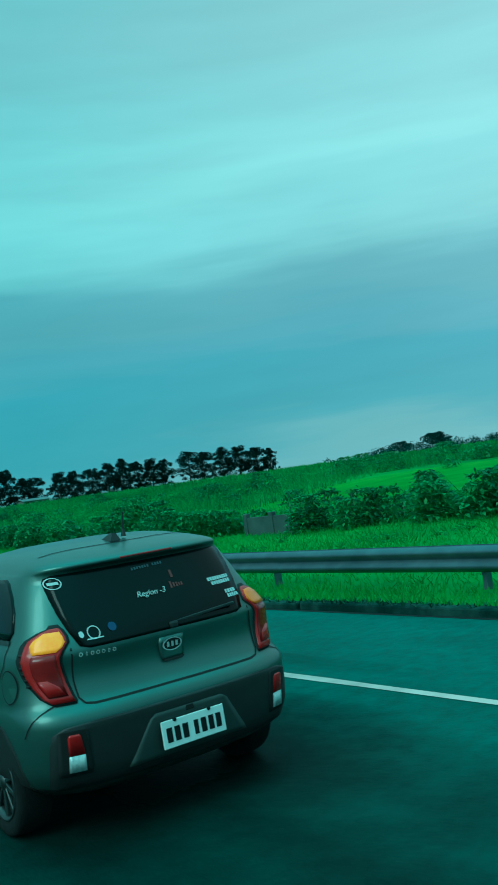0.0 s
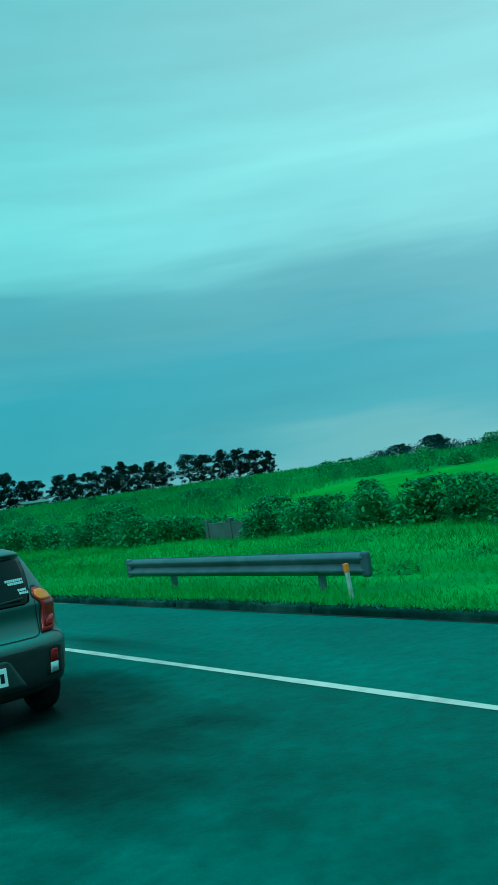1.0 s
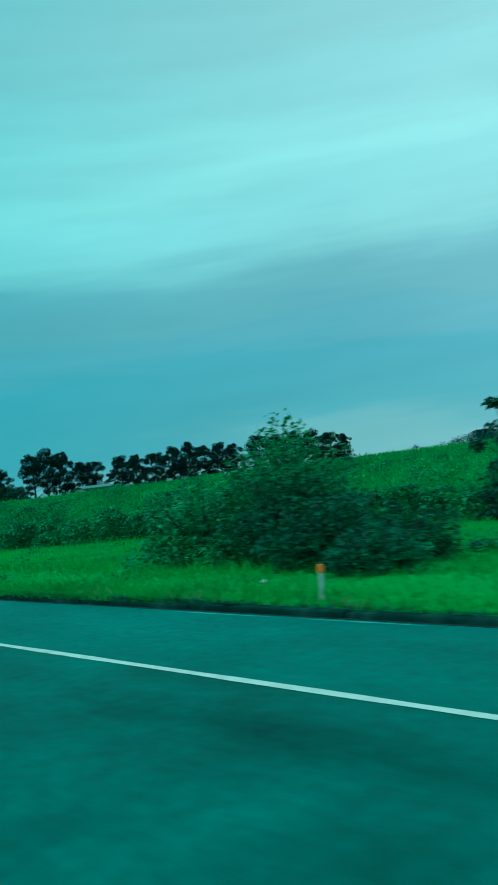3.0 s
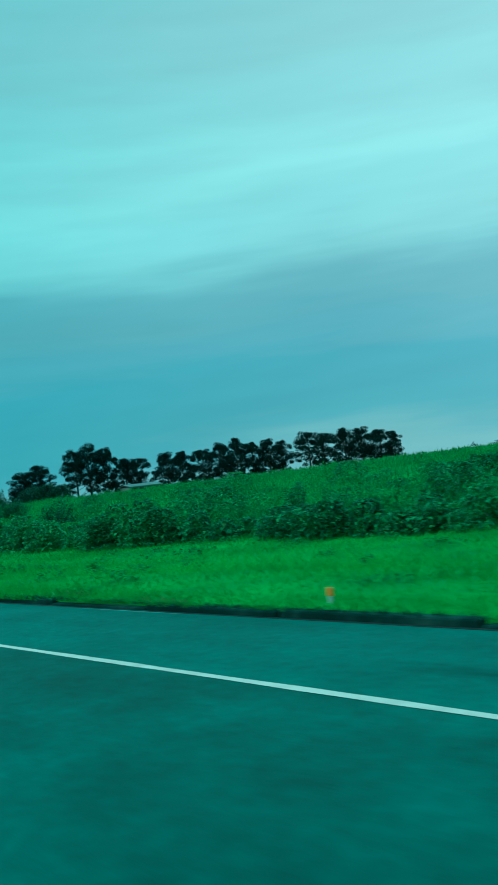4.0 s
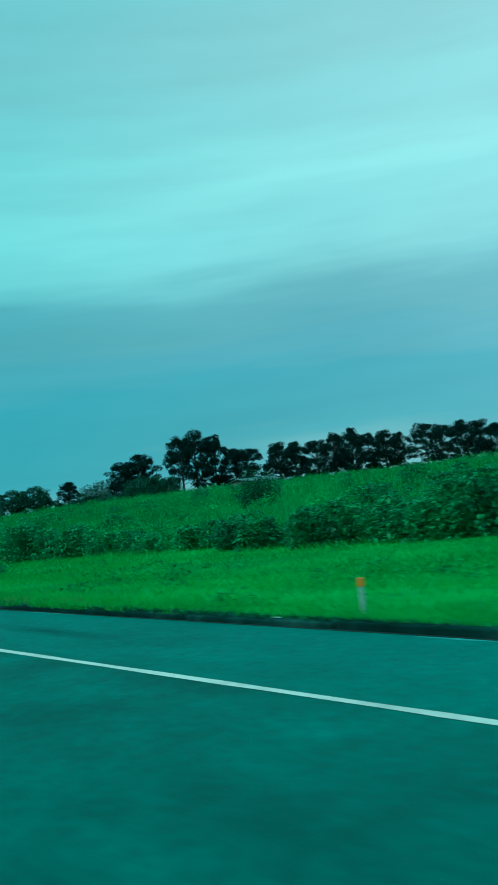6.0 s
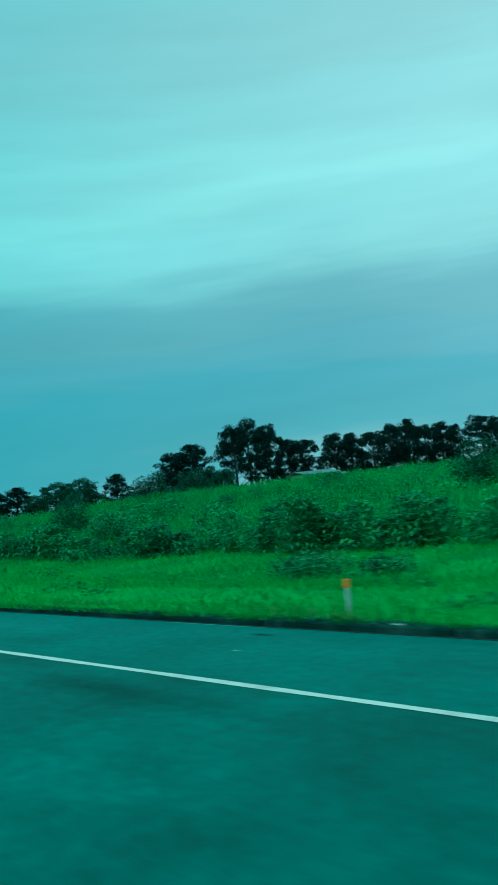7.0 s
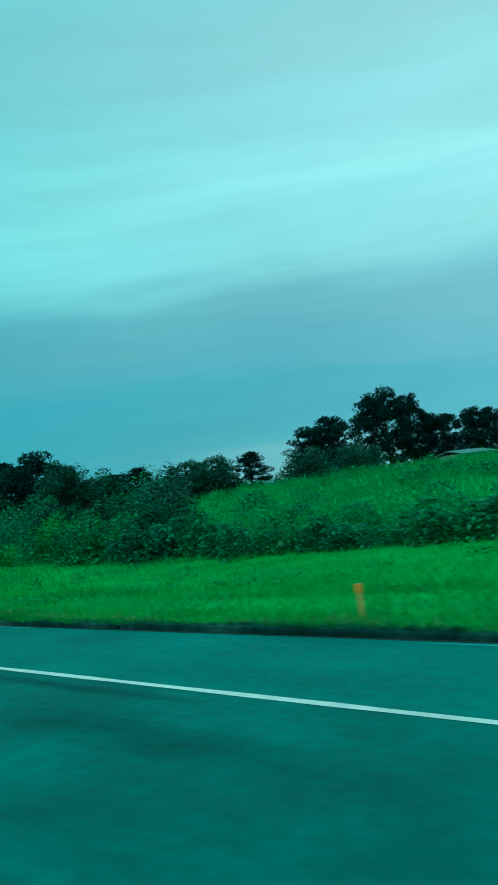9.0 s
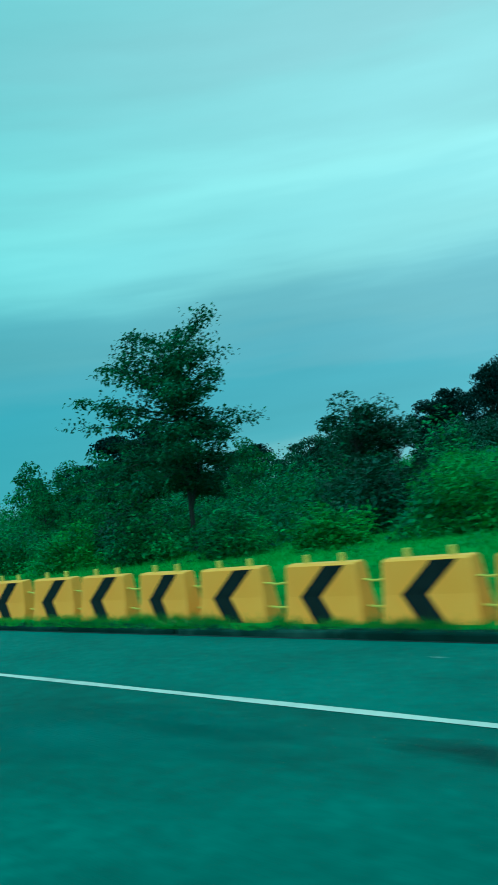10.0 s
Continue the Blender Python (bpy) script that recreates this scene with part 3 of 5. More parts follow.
# rear window with its stickers and wiper
window = part("rear_window", patch("rear_window", [(0.945, -0.45, 0.45), (0.962, -0.50, 0.50), (1.04, -0.53, 0.53), (1.12, -0.548, 0.548), (1.20, -0.556, 0.556), (1.28, -0.556, 0.556), (1.30, -0.545, 0.545), (1.312, -0.51, 0.51)], GLASS, 0.005, 24), car, "dark tinted rear window with stickers")
part("stop_lamp", patch("stop_lamp", [(1.346, -0.16, 0.16), (1.356, -0.16, 0.16)], DARK_RED, 0.006, 8), window, "dark red stop lamp strip")
bm = bmesh.new()
box(bm, (0.40, 0.014, 0.016), (0.24, -0.440, 0.985), 0.004, 2, Euler((0, radians(-4), 0)).to_matrix().to_4x4())
box(bm, (0.05, 0.03, 0.035), (0.03, -0.452, 0.962), 0.010)
part("wiper", bm_mesh("wiper", bm, TRIM), window, "black rear wiper")


def sticker(x, z, w, h, mat, name="sticker", label=""):
    part(name, patch(name, [(z - h / 2, x - w / 2, x + w / 2), (z + h / 2, x - w / 2, x + w / 2)], mat, 0.008, 3, False, False), window, label)


part("oval_sticker", disc_patch("oval_sticker", -0.512, 1.272, 0.040, 0.030, STICKER, 0.008, 0, 24, 0.86), window, "white oval outline sticker")
sticker(-0.512, 1.272, 0.050, 0.014, STICKER, "sticker", "white sticker with illegible marks")
for i in range(13):
    if i not in (7, 12):
        sticker(-0.085 + 0.0165 * i, 1.276 + 0.0006 * i, 0.010, 0.014, STEEL, "sticker", "thin grey lettering marks")
for z, x0, n, w in ((1.142, 0.345, 9, 0.015), (1.118, 0.362, 8, 0.015), (1.062, 0.43, 4, 0.017), (1.038, 0.436, 5, 0.014)):
    for i in range(n):
        sticker(x0 + (w + 0.003) * i + w / 2, z, w, 0.019, STICKER, "sticker", "white block lettering marks")
for x, w, h in ((0.105, 0.012, 0.034), (0.124, 0.012, 0.022), (0.142, 0.010, 0.022), (0.158, 0.010, 0.018), (0.174, 0.010, 0.018)):
    sticker(x, 1.150 + h / 4, w, h, RED_STICKER, "sticker", "faded dark red lettering mark")
sticker(0.13, 1.215, 0.016, 0.04, RED_STICKER, "sticker", "faded dark red figure")
part("round_sticker", disc_patch("round_sticker", -0.31, 1.022, 0.022, 0.022, BLUE_STICKER, 0.008), window, "small blue round sticker")
part("round_sticker", disc_patch("round_sticker", -0.475, 1.012, 0.012, 0.016, STICKER, 0.008), window, "small white round sticker")
part("arch_sticker", disc_patch("arch_sticker", -0.412, 1.012, 0.033, 0.033, STICKER, 0.008, 0, 24, 0.84), window, "white horseshoe outline sticker")
sticker(-0.412, 0.984, 0.085, 0.006, STICKER)

word = bpy.data.curves.new("lettering", "FONT")
word.body, word.size, word.align_x, word.align_y, word.shear, word.extrude = "Region -3", 0.046, "CENTER", "CENTER", 0.25, 0.0012
carrier = bpy.data.objects.new("lettering", word)
letters = bpy.data.meshes.new_from_object(carrier)
bpy.data.objects.remove(carrier)
letters.materials.clear()
letters.materials.append(STICKER)
part("lettering", letters, window, "white slanted lettering", pose(-0.03, -0.366, 1.142, 61.5, 0, 0))

# tail lamps
for q in (-1, 1):
    lens = [(0.712, 0.665, 0.570), (0.739, 0.695, 0.576), (0.80, 0.724, 0.588), (0.85, 0.740, 0.597), (0.90, 0.748, 0.606), (0.93, 0.747, 0.604), (0.955, 0.738, 0.588), (0.991, 0.716, 0.552), (1.02, 0.692, 0.549), (1.05, 0.640, 0.556), (1.062, 0.60, 0.566)]
    rim = [(0.700, 0.66, 0.562)] + [(z, a + 0.016, b - 0.014) for z, a, b in lens] + [(1.078, 0.60, 0.56)]
    lamp = part("tail_lamp", patch("tail_lamp", [(z, q * a, q * b) for z, a, b in rim], SEAM, 0.006, 12), car, "red and amber tail lamp in a black surround")
    part("outer_lens", patch("outer_lens", [(z, q * a, q * b) for z, a, b in lens], RED_LENS, 0.016, 12), lamp, "glossy red lens")
    part("inner_lens", patch("inner_lens", [(0.742, q * 0.675, q * 0.592), (0.80, q * 0.700, q * 0.604), (0.86, q * 0.716, q * 0.614), (0.915, q * 0.722, q * 0.622), (0.945, q * 0.712, q * 0.622)], DARK_RED, 0.021, 8), lamp, "darker red inner lens")
    part("brake_lens", patch("brake_lens", [(0.748, q * 0.672, q * 0.600), (0.79, q * 0.69, q * 0.622), (0.825, q * 0.70, q * 0.665)], RED_LENS, 0.024, 6), lamp, "bright red lens")
    part("indicator_lens", patch("indicator_lens", [(0.956, q * 0.704, q * 0.612), (0.975, q * 0.702, q * 0.580), (0.997, q * 0.695, q * 0.560), (1.02, q * 0.674, q * 0.560), (1.046, q * 0.630, q * 0.566)], LIT_AMBER if q < 0 else AMBER, 0.023, 8), lamp, "glowing amber indicator lens" if q < 0 else "amber indicator lens")
    for k in range(6):
        z = 0.80 + 0.03 * k
        part("lamp_rib", patch("lamp_rib", [(z, q * (0.757 - 0.004 * abs(k - 3)), q * (0.742 - 0.004 * abs(k - 3))), (z + 0.01, q * (0.757 - 0.004 * abs(k - 3)), q * (0.742 - 0.004 * abs(k - 3)))], SEAM, 0.012, 2), lamp)

# tailgate: gaps, badge, handle, badge lettering
part("tailgate_gap", strip("tailgate_gap", [(-0.545, 0.96), (-0.552, 0.80), (-0.548, 0.72), (-0.525, 0.692), (-0.48, 0.684), (0.48, 0.684), (0.525, 0.692), (0.548, 0.72), (0.552, 0.80), (0.545, 0.96)], 0.009, SEAM, 0.003), car)
handle = part("tailgate_handle", patch("tailgate_handle", [(0.795, -0.062, 0.062), (0.81, -0.068, 0.068), (0.88, -0.075, 0.075), (0.91, -0.07, 0.07)], CAR_PAINT, 0.014, 8), car, "raised tailgate handle with an oval badge")
part("badge", disc_patch("badge", 0.0, 0.868, 0.058, 0.032, SEAM, 0.017), handle)
# flat white colour stands in for the bright reflection on chrome
part("badge_ring", disc_patch("badge_ring", 0.0, 0.868, 0.06, 0.034, STICKER, 0.019, 0, 28, 0.86), handle, "oval badge ring painted silver-white")
for x in (-0.026, 0.0, 0.026):
    part("badge_mark", patch("badge_mark", [(0.855, x - 0.007, x + 0.007), (0.882, x - 0.007, x + 0.007)], STICKER, 0.020, 2, False, False), handle, "plain silver mark")
part("grip_shadow", strip("grip_shadow", [(-0.06, 0.80), (-0.05, 0.79), (0.05, 0.79), (0.06, 0.80)], 0.014, SEAM, 0.016), handle)
# letters also get chrome's bright reflection as plain white colour
for i, w in enumerate((0.02, 0.008, 0.018, 0.02, 0.018, 0.012, 0.02)):
    x = -0.505 + 0.029 * i
    part("badge_letter", disc_patch("badge_letter", x, 0.921 - 0.0015 * i, w / 2, 0.011, STICKER, 0.007, 0, 12, 0.6), car, "small badge mark painted silver-white")

# bumper
bumper = part("bumper_trim", patch("bumper_trim", [(0.287, -0.68, 0.68), (0.31, -0.715, 0.715), (0.40, -0.725, 0.725), (0.50, -0.722, 0.722), (0.57, -0.712, 0.712), (0.60, -0.66, 0.66), (0.612, -0.50, 0.50)], TRIM, 0.012, 40), car, "dark plastic lower bumper")
part("plate_panel", patch("plate_panel", [(0.335, -0.36, 0.36), (0.36, -0.345, 0.345), (0.54, -0.235, 0.235), (0.562, -0.20, 0.20)], material("dull_grey_plastic", [(0.028, 0.037, 0.034), (0.038, 0.048, 0.045)], 8, 6, 0.6), 0.018, 20), bumper, "dull grey panel behind the number plate")
part("bumper_lip", strip("bumper_lip", [(-0.66, 0.312), (-0.3, 0.306), (0.3, 0.306), (0.66, 0.312)], 0.014, TRIM, 0.018), bumper)
plate = part("number_plate", None, bumper, "white number plate with dark bars", pose(0, -0.572, 0.447, -4, 0, 0))
bm = bmesh.new()
box(bm, (0.382, 0.010, 0.138), (0, 0, 0), 0.004, 2)
part("plate_sheet", bm_mesh("plate_sheet", bm, PLATE), plate)
for x, w in ((-0.150, 0.034), (-0.102, 0.034), (-0.054, 0.034), (0.012, 0.026), (0.058, 0.032), (0.104, 0.032), (0.150, 0.032)):
    bm = bmesh.new()
    box(bm, (w, 0.003, 0.072), (x, -0.006, -0.004), 0.001, 1)
    part("plate_bar", bm_mesh("plate_bar", bm, BLACK_PAINT), plate, "black bar")
for x in (-0.11, 0.10):
    part("plate_screw", lathe("plate_screw", [(0.011, 0.0), (0.010, -0.006), (0.0, -0.008)], BLACK_PAINT, 12), plate, "", pose(x, -0.004, 0.066, 0, 0, 90))
bm = bmesh.new()
box(bm, (0.05, 0.03, 0.03), (0.0, -0.545, 0.548), 0.006)
part("plate_lamp", bm_mesh("plate_lamp", bm, SEAM), bumper)
for q in (-1, 1):
    fog = part("fog_lamp", patch("fog_lamp", [(0.365, q * 0.545, q * 0.69), (0.40, q * 0.54, q * 0.69), (0.58, q * 0.555, q * 0.69), (0.592, q * 0.57, q * 0.66)], SEAM, 0.016, 8), car, "rear fog lamp in a black recess")
    part("red_lens", patch("red_lens", [(0.468, q * 0.576, q * 0.646), (0.555, q * 0.590, q * 0.648), (0.566, q * 0.598, q * 0.640)], RED_LENS, 0.022, 5), fog, "red lens")
    part("clear_lens", patch("clear_lens", [(0.384, q * 0.572, q * 0.648), (0.463, q * 0.575, q * 0.646)], CLEAR_LENS, 0.022, 5), fog, "clear lens")
    part("bumper_gap", strip("bumper_gap", [(-0.40, 0.705), (-0.36, 0.64), (-0.315, 0.565)], 0.007, SEAM, 0.003, q), car)
    # flanks: windows, doors, arches
    part("side_window", flank_patch("side_window", [(1.02, -0.12, 1.22), (1.06, -0.14, 1.22), (1.15, -0.10, 1.22), (1.23, -0.03, 1.2), (1.29, 0.05, 1.15), (1.31, 0.1, 1.1)], GLASS, q, 0.005, 16), car, "dark tinted side window")
    part("window_trim", strip("window_trim", [(-0.13, 1.01), (1.2, 1.01)], 0.022, TRIM, 0.007, q), car)
    part("door_gap", strip("door_gap", [(-0.13, 1.0), (-0.12, 0.90), (-0.02, 0.78), (0.12, 0.70), (0.30, 0.62), (0.40, 0.50), (0.44, 0.30)], 0.008, SEAM, 0.003, q), car)
    part("door_gap", strip("door_gap", [(1.10, 1.0), (1.08, 0.60), (1.05, 0.30)], 0.008, SEAM, 0.003, q), car)
    part("door_handle", flank_patch("door_handle", [(0.90, 0.12, 0.30), (0.93, 0.12, 0.30)], CAR_PAINT, q, 0.03, 6), car)
    part("sill", flank_patch("sill", [(0.22, 0.36, 1.2), (0.26, 0.36, 1.2), (0.31, 0.38, 1.2)], TRIM, q, 0.008, 10), car)
    arch = []
    for k in range(9):
        z = 0.215 + (0.634 - 0.215) * k / 8
        half = math.sqrt(max(0.0, 0.355 ** 2 - (z - 0.282) ** 2))
        arch.append((z, 0.10 - half, 0.101 + half))
    part("wheel_arch", flank_patch("wheel_arch", arch, SEAM, q, 0.006, 14), car)
part("fuel_flap", disc_patch("fuel_flap", -0.17, 0.80, 0.075, 0.085, SEAM, 0.004, -1, 24, 0.93), car)
part("fuel_door", disc_patch("fuel_door", -0.17, 0.80, 0.068, 0.078, CAR_PAINT, 0.005, -1), car)

# roof: gap before the spoiler, aerial
def roof_height(x, y):
    """Height of the roof skin over a point."""
    best = 1.30
    for k in range(90):
        z = 1.30 + 0.002 * k
        y0, y1, w = ring_at(z)
        d = corner(y0, y1)
        if abs(x) < w and y > y0 + d * (1 - max(0.0, 1 - (abs(x) / w) ** ROUND) ** (1 / ROUND)):
            best = z
    return best


verts, faces = [], []
for i in range(25):
    x = -0.47 + 0.94 * i / 24
    y = 0.03 - 0.05 * (1 - (x / 0.47) ** 2)
    for q in (-0.006, 0.006):
        verts.append((x, y + q, roof_height(x, y + q) + 0.003))
faces = [(2 * i, 2 * i + 2, 2 * i + 3, 2 * i + 1) for i in range(24)]
part("spoiler_gap", mesh_from("spoiler_gap", verts, faces, SEAM, True), car, "dark gap between roof and spoiler")
verts, faces = [], []
tube(verts, faces, [(0.085, 0.07, 1.44), (0.085, 0.07, 1.485), (0.088, 0.05, 1.58)], [0.016, 0.008, 0.005], 8)
part("aerial", mesh_from("aerial", verts, faces, TRIM), car, "short black aerial")
verts = [(-0.035, -0.02, 0), (0.035, -0.02, 0), (0.03, 0.14, 0), (-0.03, 0.14, 0), (-0.010, -0.005, 0.046), (0.010, -0.005, 0.046), (0.008, 0.045, 0.042), (-0.008, 0.045, 0.042)]
faces = [(0, 1, 5, 4), (1, 2, 6, 5), (2, 3, 7, 6), (3, 0, 4, 7), (4, 5, 6, 7)]
fin = mesh_from("fin", verts, faces, TRIM)
part("aerial_fin", fin, car, "black fin on the roof", pose(-0.005, 0.02, 1.424))


# ---- things beside the road ----
guide_posts_at = [9.7, 22.4, 36.9, 55.31, 66.21, 77.5, 88.9, 100.2, 111.54, 123.09, 134.15, 145.6, 157.1, 168.54, 179.51, 191.2, 202.3, 213.24, 225.67]


def guide_post(paint, label):
    ob = thing("guide_post", label, "guide post", group="guide posts along the road")
    bm = bmesh.new()
    box(bm, (0.048, 0.048, 0.62), (0, 0, 0.13), 0.010)
    part("post", bm_mesh("post", bm, paint), ob)
    bm = bmesh.new()
    box(bm, (0.058, 0.058, 0.11), (0, 0, 0.44), 0.010)
    part("cap", bm_mesh("cap", bm, AMBER_CAP), ob, "amber band round the top")
    return ob


first = guide_post(WHITE_POST, "short white roadside guide post with an amber top in the grass")
yellow = guide_post(YELLOW_POST, "short faded yellow roadside guide post with an amber top")
rng = random.Random(4)
for i, y in enumerate(guide_posts_at):
    m = pose(7.77, y, float(land(7.77, y)) - (0.3 if y == 100.2 else 0.06), rng.uniform(-3, 3), rng.uniform(-3, 3), rng.uniform(-8, 8))
    if i in (0, 16):
        (yellow if i else first).matrix_basis = m
    else:
        copy_thing(yellow if i > 16 else first, m)

km = thing("kilometre_post", "weathered pale blue concrete marker slab standing in the grass", "marker post", pose(8.4, 141.0, 0.0, 0, -1.5, 12))
bm = bmesh.new()
box(bm, (0.14, 0.30, 1.15), (0, 0, 0.5), 0.03, 3)
part("slab", bm_mesh("slab", bm, BLUE_POST), km)


def barrier():
    """A hollow plastic road barrier: sloping foot, upright upper part, lugs on top, a black arrow head of two bars on the face."""
    ob = thing("plastic_barrier", "yellow plastic water-filled barrier with a black chevron", "barrier", group="row of chevron barriers on the verge")
    prof = [(0.20, 0.0), (0.20, 0.05), (0.135, 0.41), (0.105, 0.775), (0.07, 0.80)]
    L, verts, faces = 0.655, [], []
    ends = [(-L, 0.0), (-L + 0.03, 0.02), (L - 0.03, 0.02), (L, 0.0)]
    outline = [(-x, z) for x, z in prof] + [(x, z) for x, z in reversed(prof)]
    for y, grow in ends:
        for x, z in outline:
            verts.append((x * (1 if grow else 0.86), y * (1 - 0.14 * z), z * (1 if grow else 0.985)))
    n = len(outline)
    for j in range(3):
        for i in range(n):
            a, b = j * n + i, j * n + (i + 1) % n
            faces.append((a, b, b + n, a + n))
    faces.append(tuple(reversed(range(n))))
    faces.append(tuple(range(3 * n, 4 * n)))
    part("body", mesh_from("body", verts, faces, YELLOW), ob)

    def face_x(z):
        return -float(np.interp(z, [q[1] for q in prof], [q[0] for q in prof])) - 0.004

    def bar(z0, z1, y0, y1, w, k):
        v, f = [], []
        steps = 6
        for i in range(steps + 1):
            t = i / steps
            z, y = z0 + (z1 - z0) * t, y0 + (y1 - y0) * t
            v += [(face_x(z), y - w / 2, z), (face_x(z), y + w / 2, z), (face_x(z) + 0.01, y + w / 2, z), (face_x(z) + 0.01, y - w / 2, z)]
        for i in range(steps):
            a = 4 * i
            f += [(a, a + 1, a + 5, a + 4), (a + 1, a + 2, a + 6, a + 5), (a + 3, a, a + 4, a + 7)]
        part("chevron_bar", mesh_from("chevron_bar", v, f, BLACK_PAINT), ob, "black painted bar")

    bar(0.41, 0.77, 0.17, -0.26, 0.34, 0)
    bar(0.41, 0.03, 0.17, -0.13, 0.34, 1)
    for y in (-0.32, 0.28):
        bm = bmesh.new()
        box(bm, (0.045, 0.062, 0.12), (0, y, 0.845), 0.010)
        part("lug", bm_mesh("lug", bm, ROPE), ob, "dull yellow upright lug")
    return ob


b0 = barrier()
rng = random.Random(9)
barrier_y = [231.47, 233.15, 234.64, 236.19, 237.87, 239.34, 240.99, 242.54] + [244.14 + 1.6 * i for i in range(8)]
for i, y in enumerate(barrier_y):
    m = pose(7.78 + rng.uniform(-0.03, 0.03), y, float(land(7.78, y)) - 0.09, 0, rng.uniform(-1.5, 1.5), rng.uniform(-5, 5))
    if i == 0:
        b0.matrix_basis = m
    else:
        copy_thing(b0, m)
for z in (0.12, 0.36, 0.60):
    stripe = [(-0.13 + 0.035 * z, z - 0.09), (-0.13 + 0.035 * z, z + 0.03), (0.10, z + 0.17), (0.10, z + 0.05)]
    end = [-0.657 * (1 - 0.14 * q) - 0.006 for _, q in stripe]
    part("end_stripe", mesh_from("end_stripe", [(p, e, q) for (p, q), e in zip(stripe, end)] + [(p, e + 0.02, q) for (p, q), e in zip(stripe, end)], [(0, 1, 2, 3), (0, 4, 5, 1), (1, 5, 6, 2), (2, 6, 7, 3), (3, 7, 4, 0)], BLACK_PAINT), b0, "black hazard stripe")
for i in range(len(barrier_y) - 1):
    for z in (0.26, 0.56):
        ya, yb = barrier_y[i] + 0.5, barrier_y[i + 1] - 0.5
        verts, faces = [], []
        tube(verts, faces, [(7.77, ya, 0.01 + z), (7.76, (ya + yb) / 2, z - 0.02), (7.77, yb, 0.01 + z)], [0.014] * 3, 6)
        thing("rope", "yellow rope tying two plastic barriers together", "rope", data=mesh_from("rope", verts, faces, ROPE), group="ropes between the barriers")


def w_beam(y0, y1, x):
    ob = thing("guardrail", "galvanised steel guardrail beside the road", "guardrail")
    prof = [(0.03, 0.27), (0.0, 0.285), (-0.075, 0.325), (-0.08, 0.365), (0.0, 0.41), (0.0, 0.445), (-0.08, 0.49), (-0.075, 0.53), (0.0, 0.57), (0.03, 0.585)]
    yy = list(np.linspace(y0, y1, 14))
    verts, faces = [], []
    for y in yy:
        for dx, z in prof:
            verts.append((x + dx, y, z))
        for dx, z in prof:
            verts.append((x + dx + 0.008, y, z))
    k = len(prof)
    for j in range(len(yy) - 1):
        for i in range(k - 1):
            a = j * 2 * k + i
            faces.append((a, a + 2 * k, a + 2 * k + 1, a + 1))
            faces.append((a + k, a + k + 1, a + 3 * k + 1, a + 3 * k))
        for i in (0, k - 1):
            a = j * 2 * k + i
            faces.append((a, a + k, a + 3 * k, a + 2 * k))
    part("beam", mesh_from("beam", verts, faces, STEEL, True), ob, "corrugated steel beam")
    for y in (y0 + 1.0, y1 - 1.2):
        bm = bmesh.new()
        box(bm, (0.10, 0.06, 0.75), (x + 0.10, y, 0.16), 0.008)
        part("post", bm_mesh("post", bm, STEEL), ob)
    for y in (y0, y1):
        bm = bmesh.new()
        box(bm, (0.10, 0.14, 0.33), (x - 0.02, y, 0.428), 0.04, 3)
        part("end_piece", bm_mesh("end_piece", bm, STEEL), ob)


w_beam(22.5, 28.4, 8.2)

# ---- trees ----


def tree_meshes(seed, height, width, bare, clumps, per, leaf, trunk_r, lift=0.55, mat=FOLIAGE, cluster=0.17, flat=1.0, cone=0.0, ragged=0.0):
    """Trunk with limbs, and a crown of leaf clumps at the limbs' ends with gaps between them."""
    r = np.random.default_rng(seed)
    verts, faces = [], []
    bend = r.normal(0, 0.02 * height, 2)
    stem = [(bend[0] * t * t, bend[1] * t * t, height * 0.86 * t) for t in np.linspace(0, 1, 7)]
    tube(verts, faces, stem, [trunk_r * (1 - 0.8 * t) for t in np.linspace(0, 1, 7)], 7)
    cs = []
    for i in range(clumps):
        h = bare + (height - bare) * r.uniform(0.06, 1) ** 0.8
        k = (h - bare) / (height - bare)
        reach = (math.sin(math.pi * min(1, 0.18 + 0.78 * k)) ** 0.6) * (1 - cone * k) * width / 2
        a = r.uniform(0, 2 * math.pi)
        d = reach * math.sqrt(r.uniform(0.05, 1)) * r.uniform(0.8, 1.12) * (1 + ragged * (math.sin(3 * a + seed) + math.sin(2 * a + 7 * k + seed)))
        h *= 1 - 0.5 * ragged * (0.5 + 0.5 * math.sin(2 * a + 2 * seed))
        c = np.array([d * math.cos(a), d * math.sin(a), h * 0.97])
        cs.append(c)
        t0 = max(0.12, min(0.95, (h - (0.25 + 0.5 * r.uniform()) * d) / (height * 0.86) * 0.85))
        root = np.array([bend[0] * t0 * t0, bend[1] * t0 * t0, height * 0.86 * t0])
        mid = (root + c) / 2 + np.array([0, 0, 0.05 * height * r.uniform(-0.6, 0.6)])
        tube(verts, faces, [root, mid, c], [trunk_r * 0.32 * (1 - 0.5 * t0), trunk_r * 0.2, trunk_r * 0.06], 4)
    cents = []
    for c in cs:
        rad = cluster * width * r.uniform(0.6 - ragged, 1.25 + 0.4 * ragged)
        p = r.normal(size=(per, 3))
        p *= (rad * r.uniform(0.35, 1, per) ** 0.5 / np.linalg.norm(p, axis=1))[:, None]
        p[:, 2] *= 0.62 * flat
        cents.append(c + p)
    v, f = leaves(r, np.concatenate(cents), leaf, lift)
    return mesh_from("trunk", verts, faces, BARK), mesh_np("crown", v, f, mat)


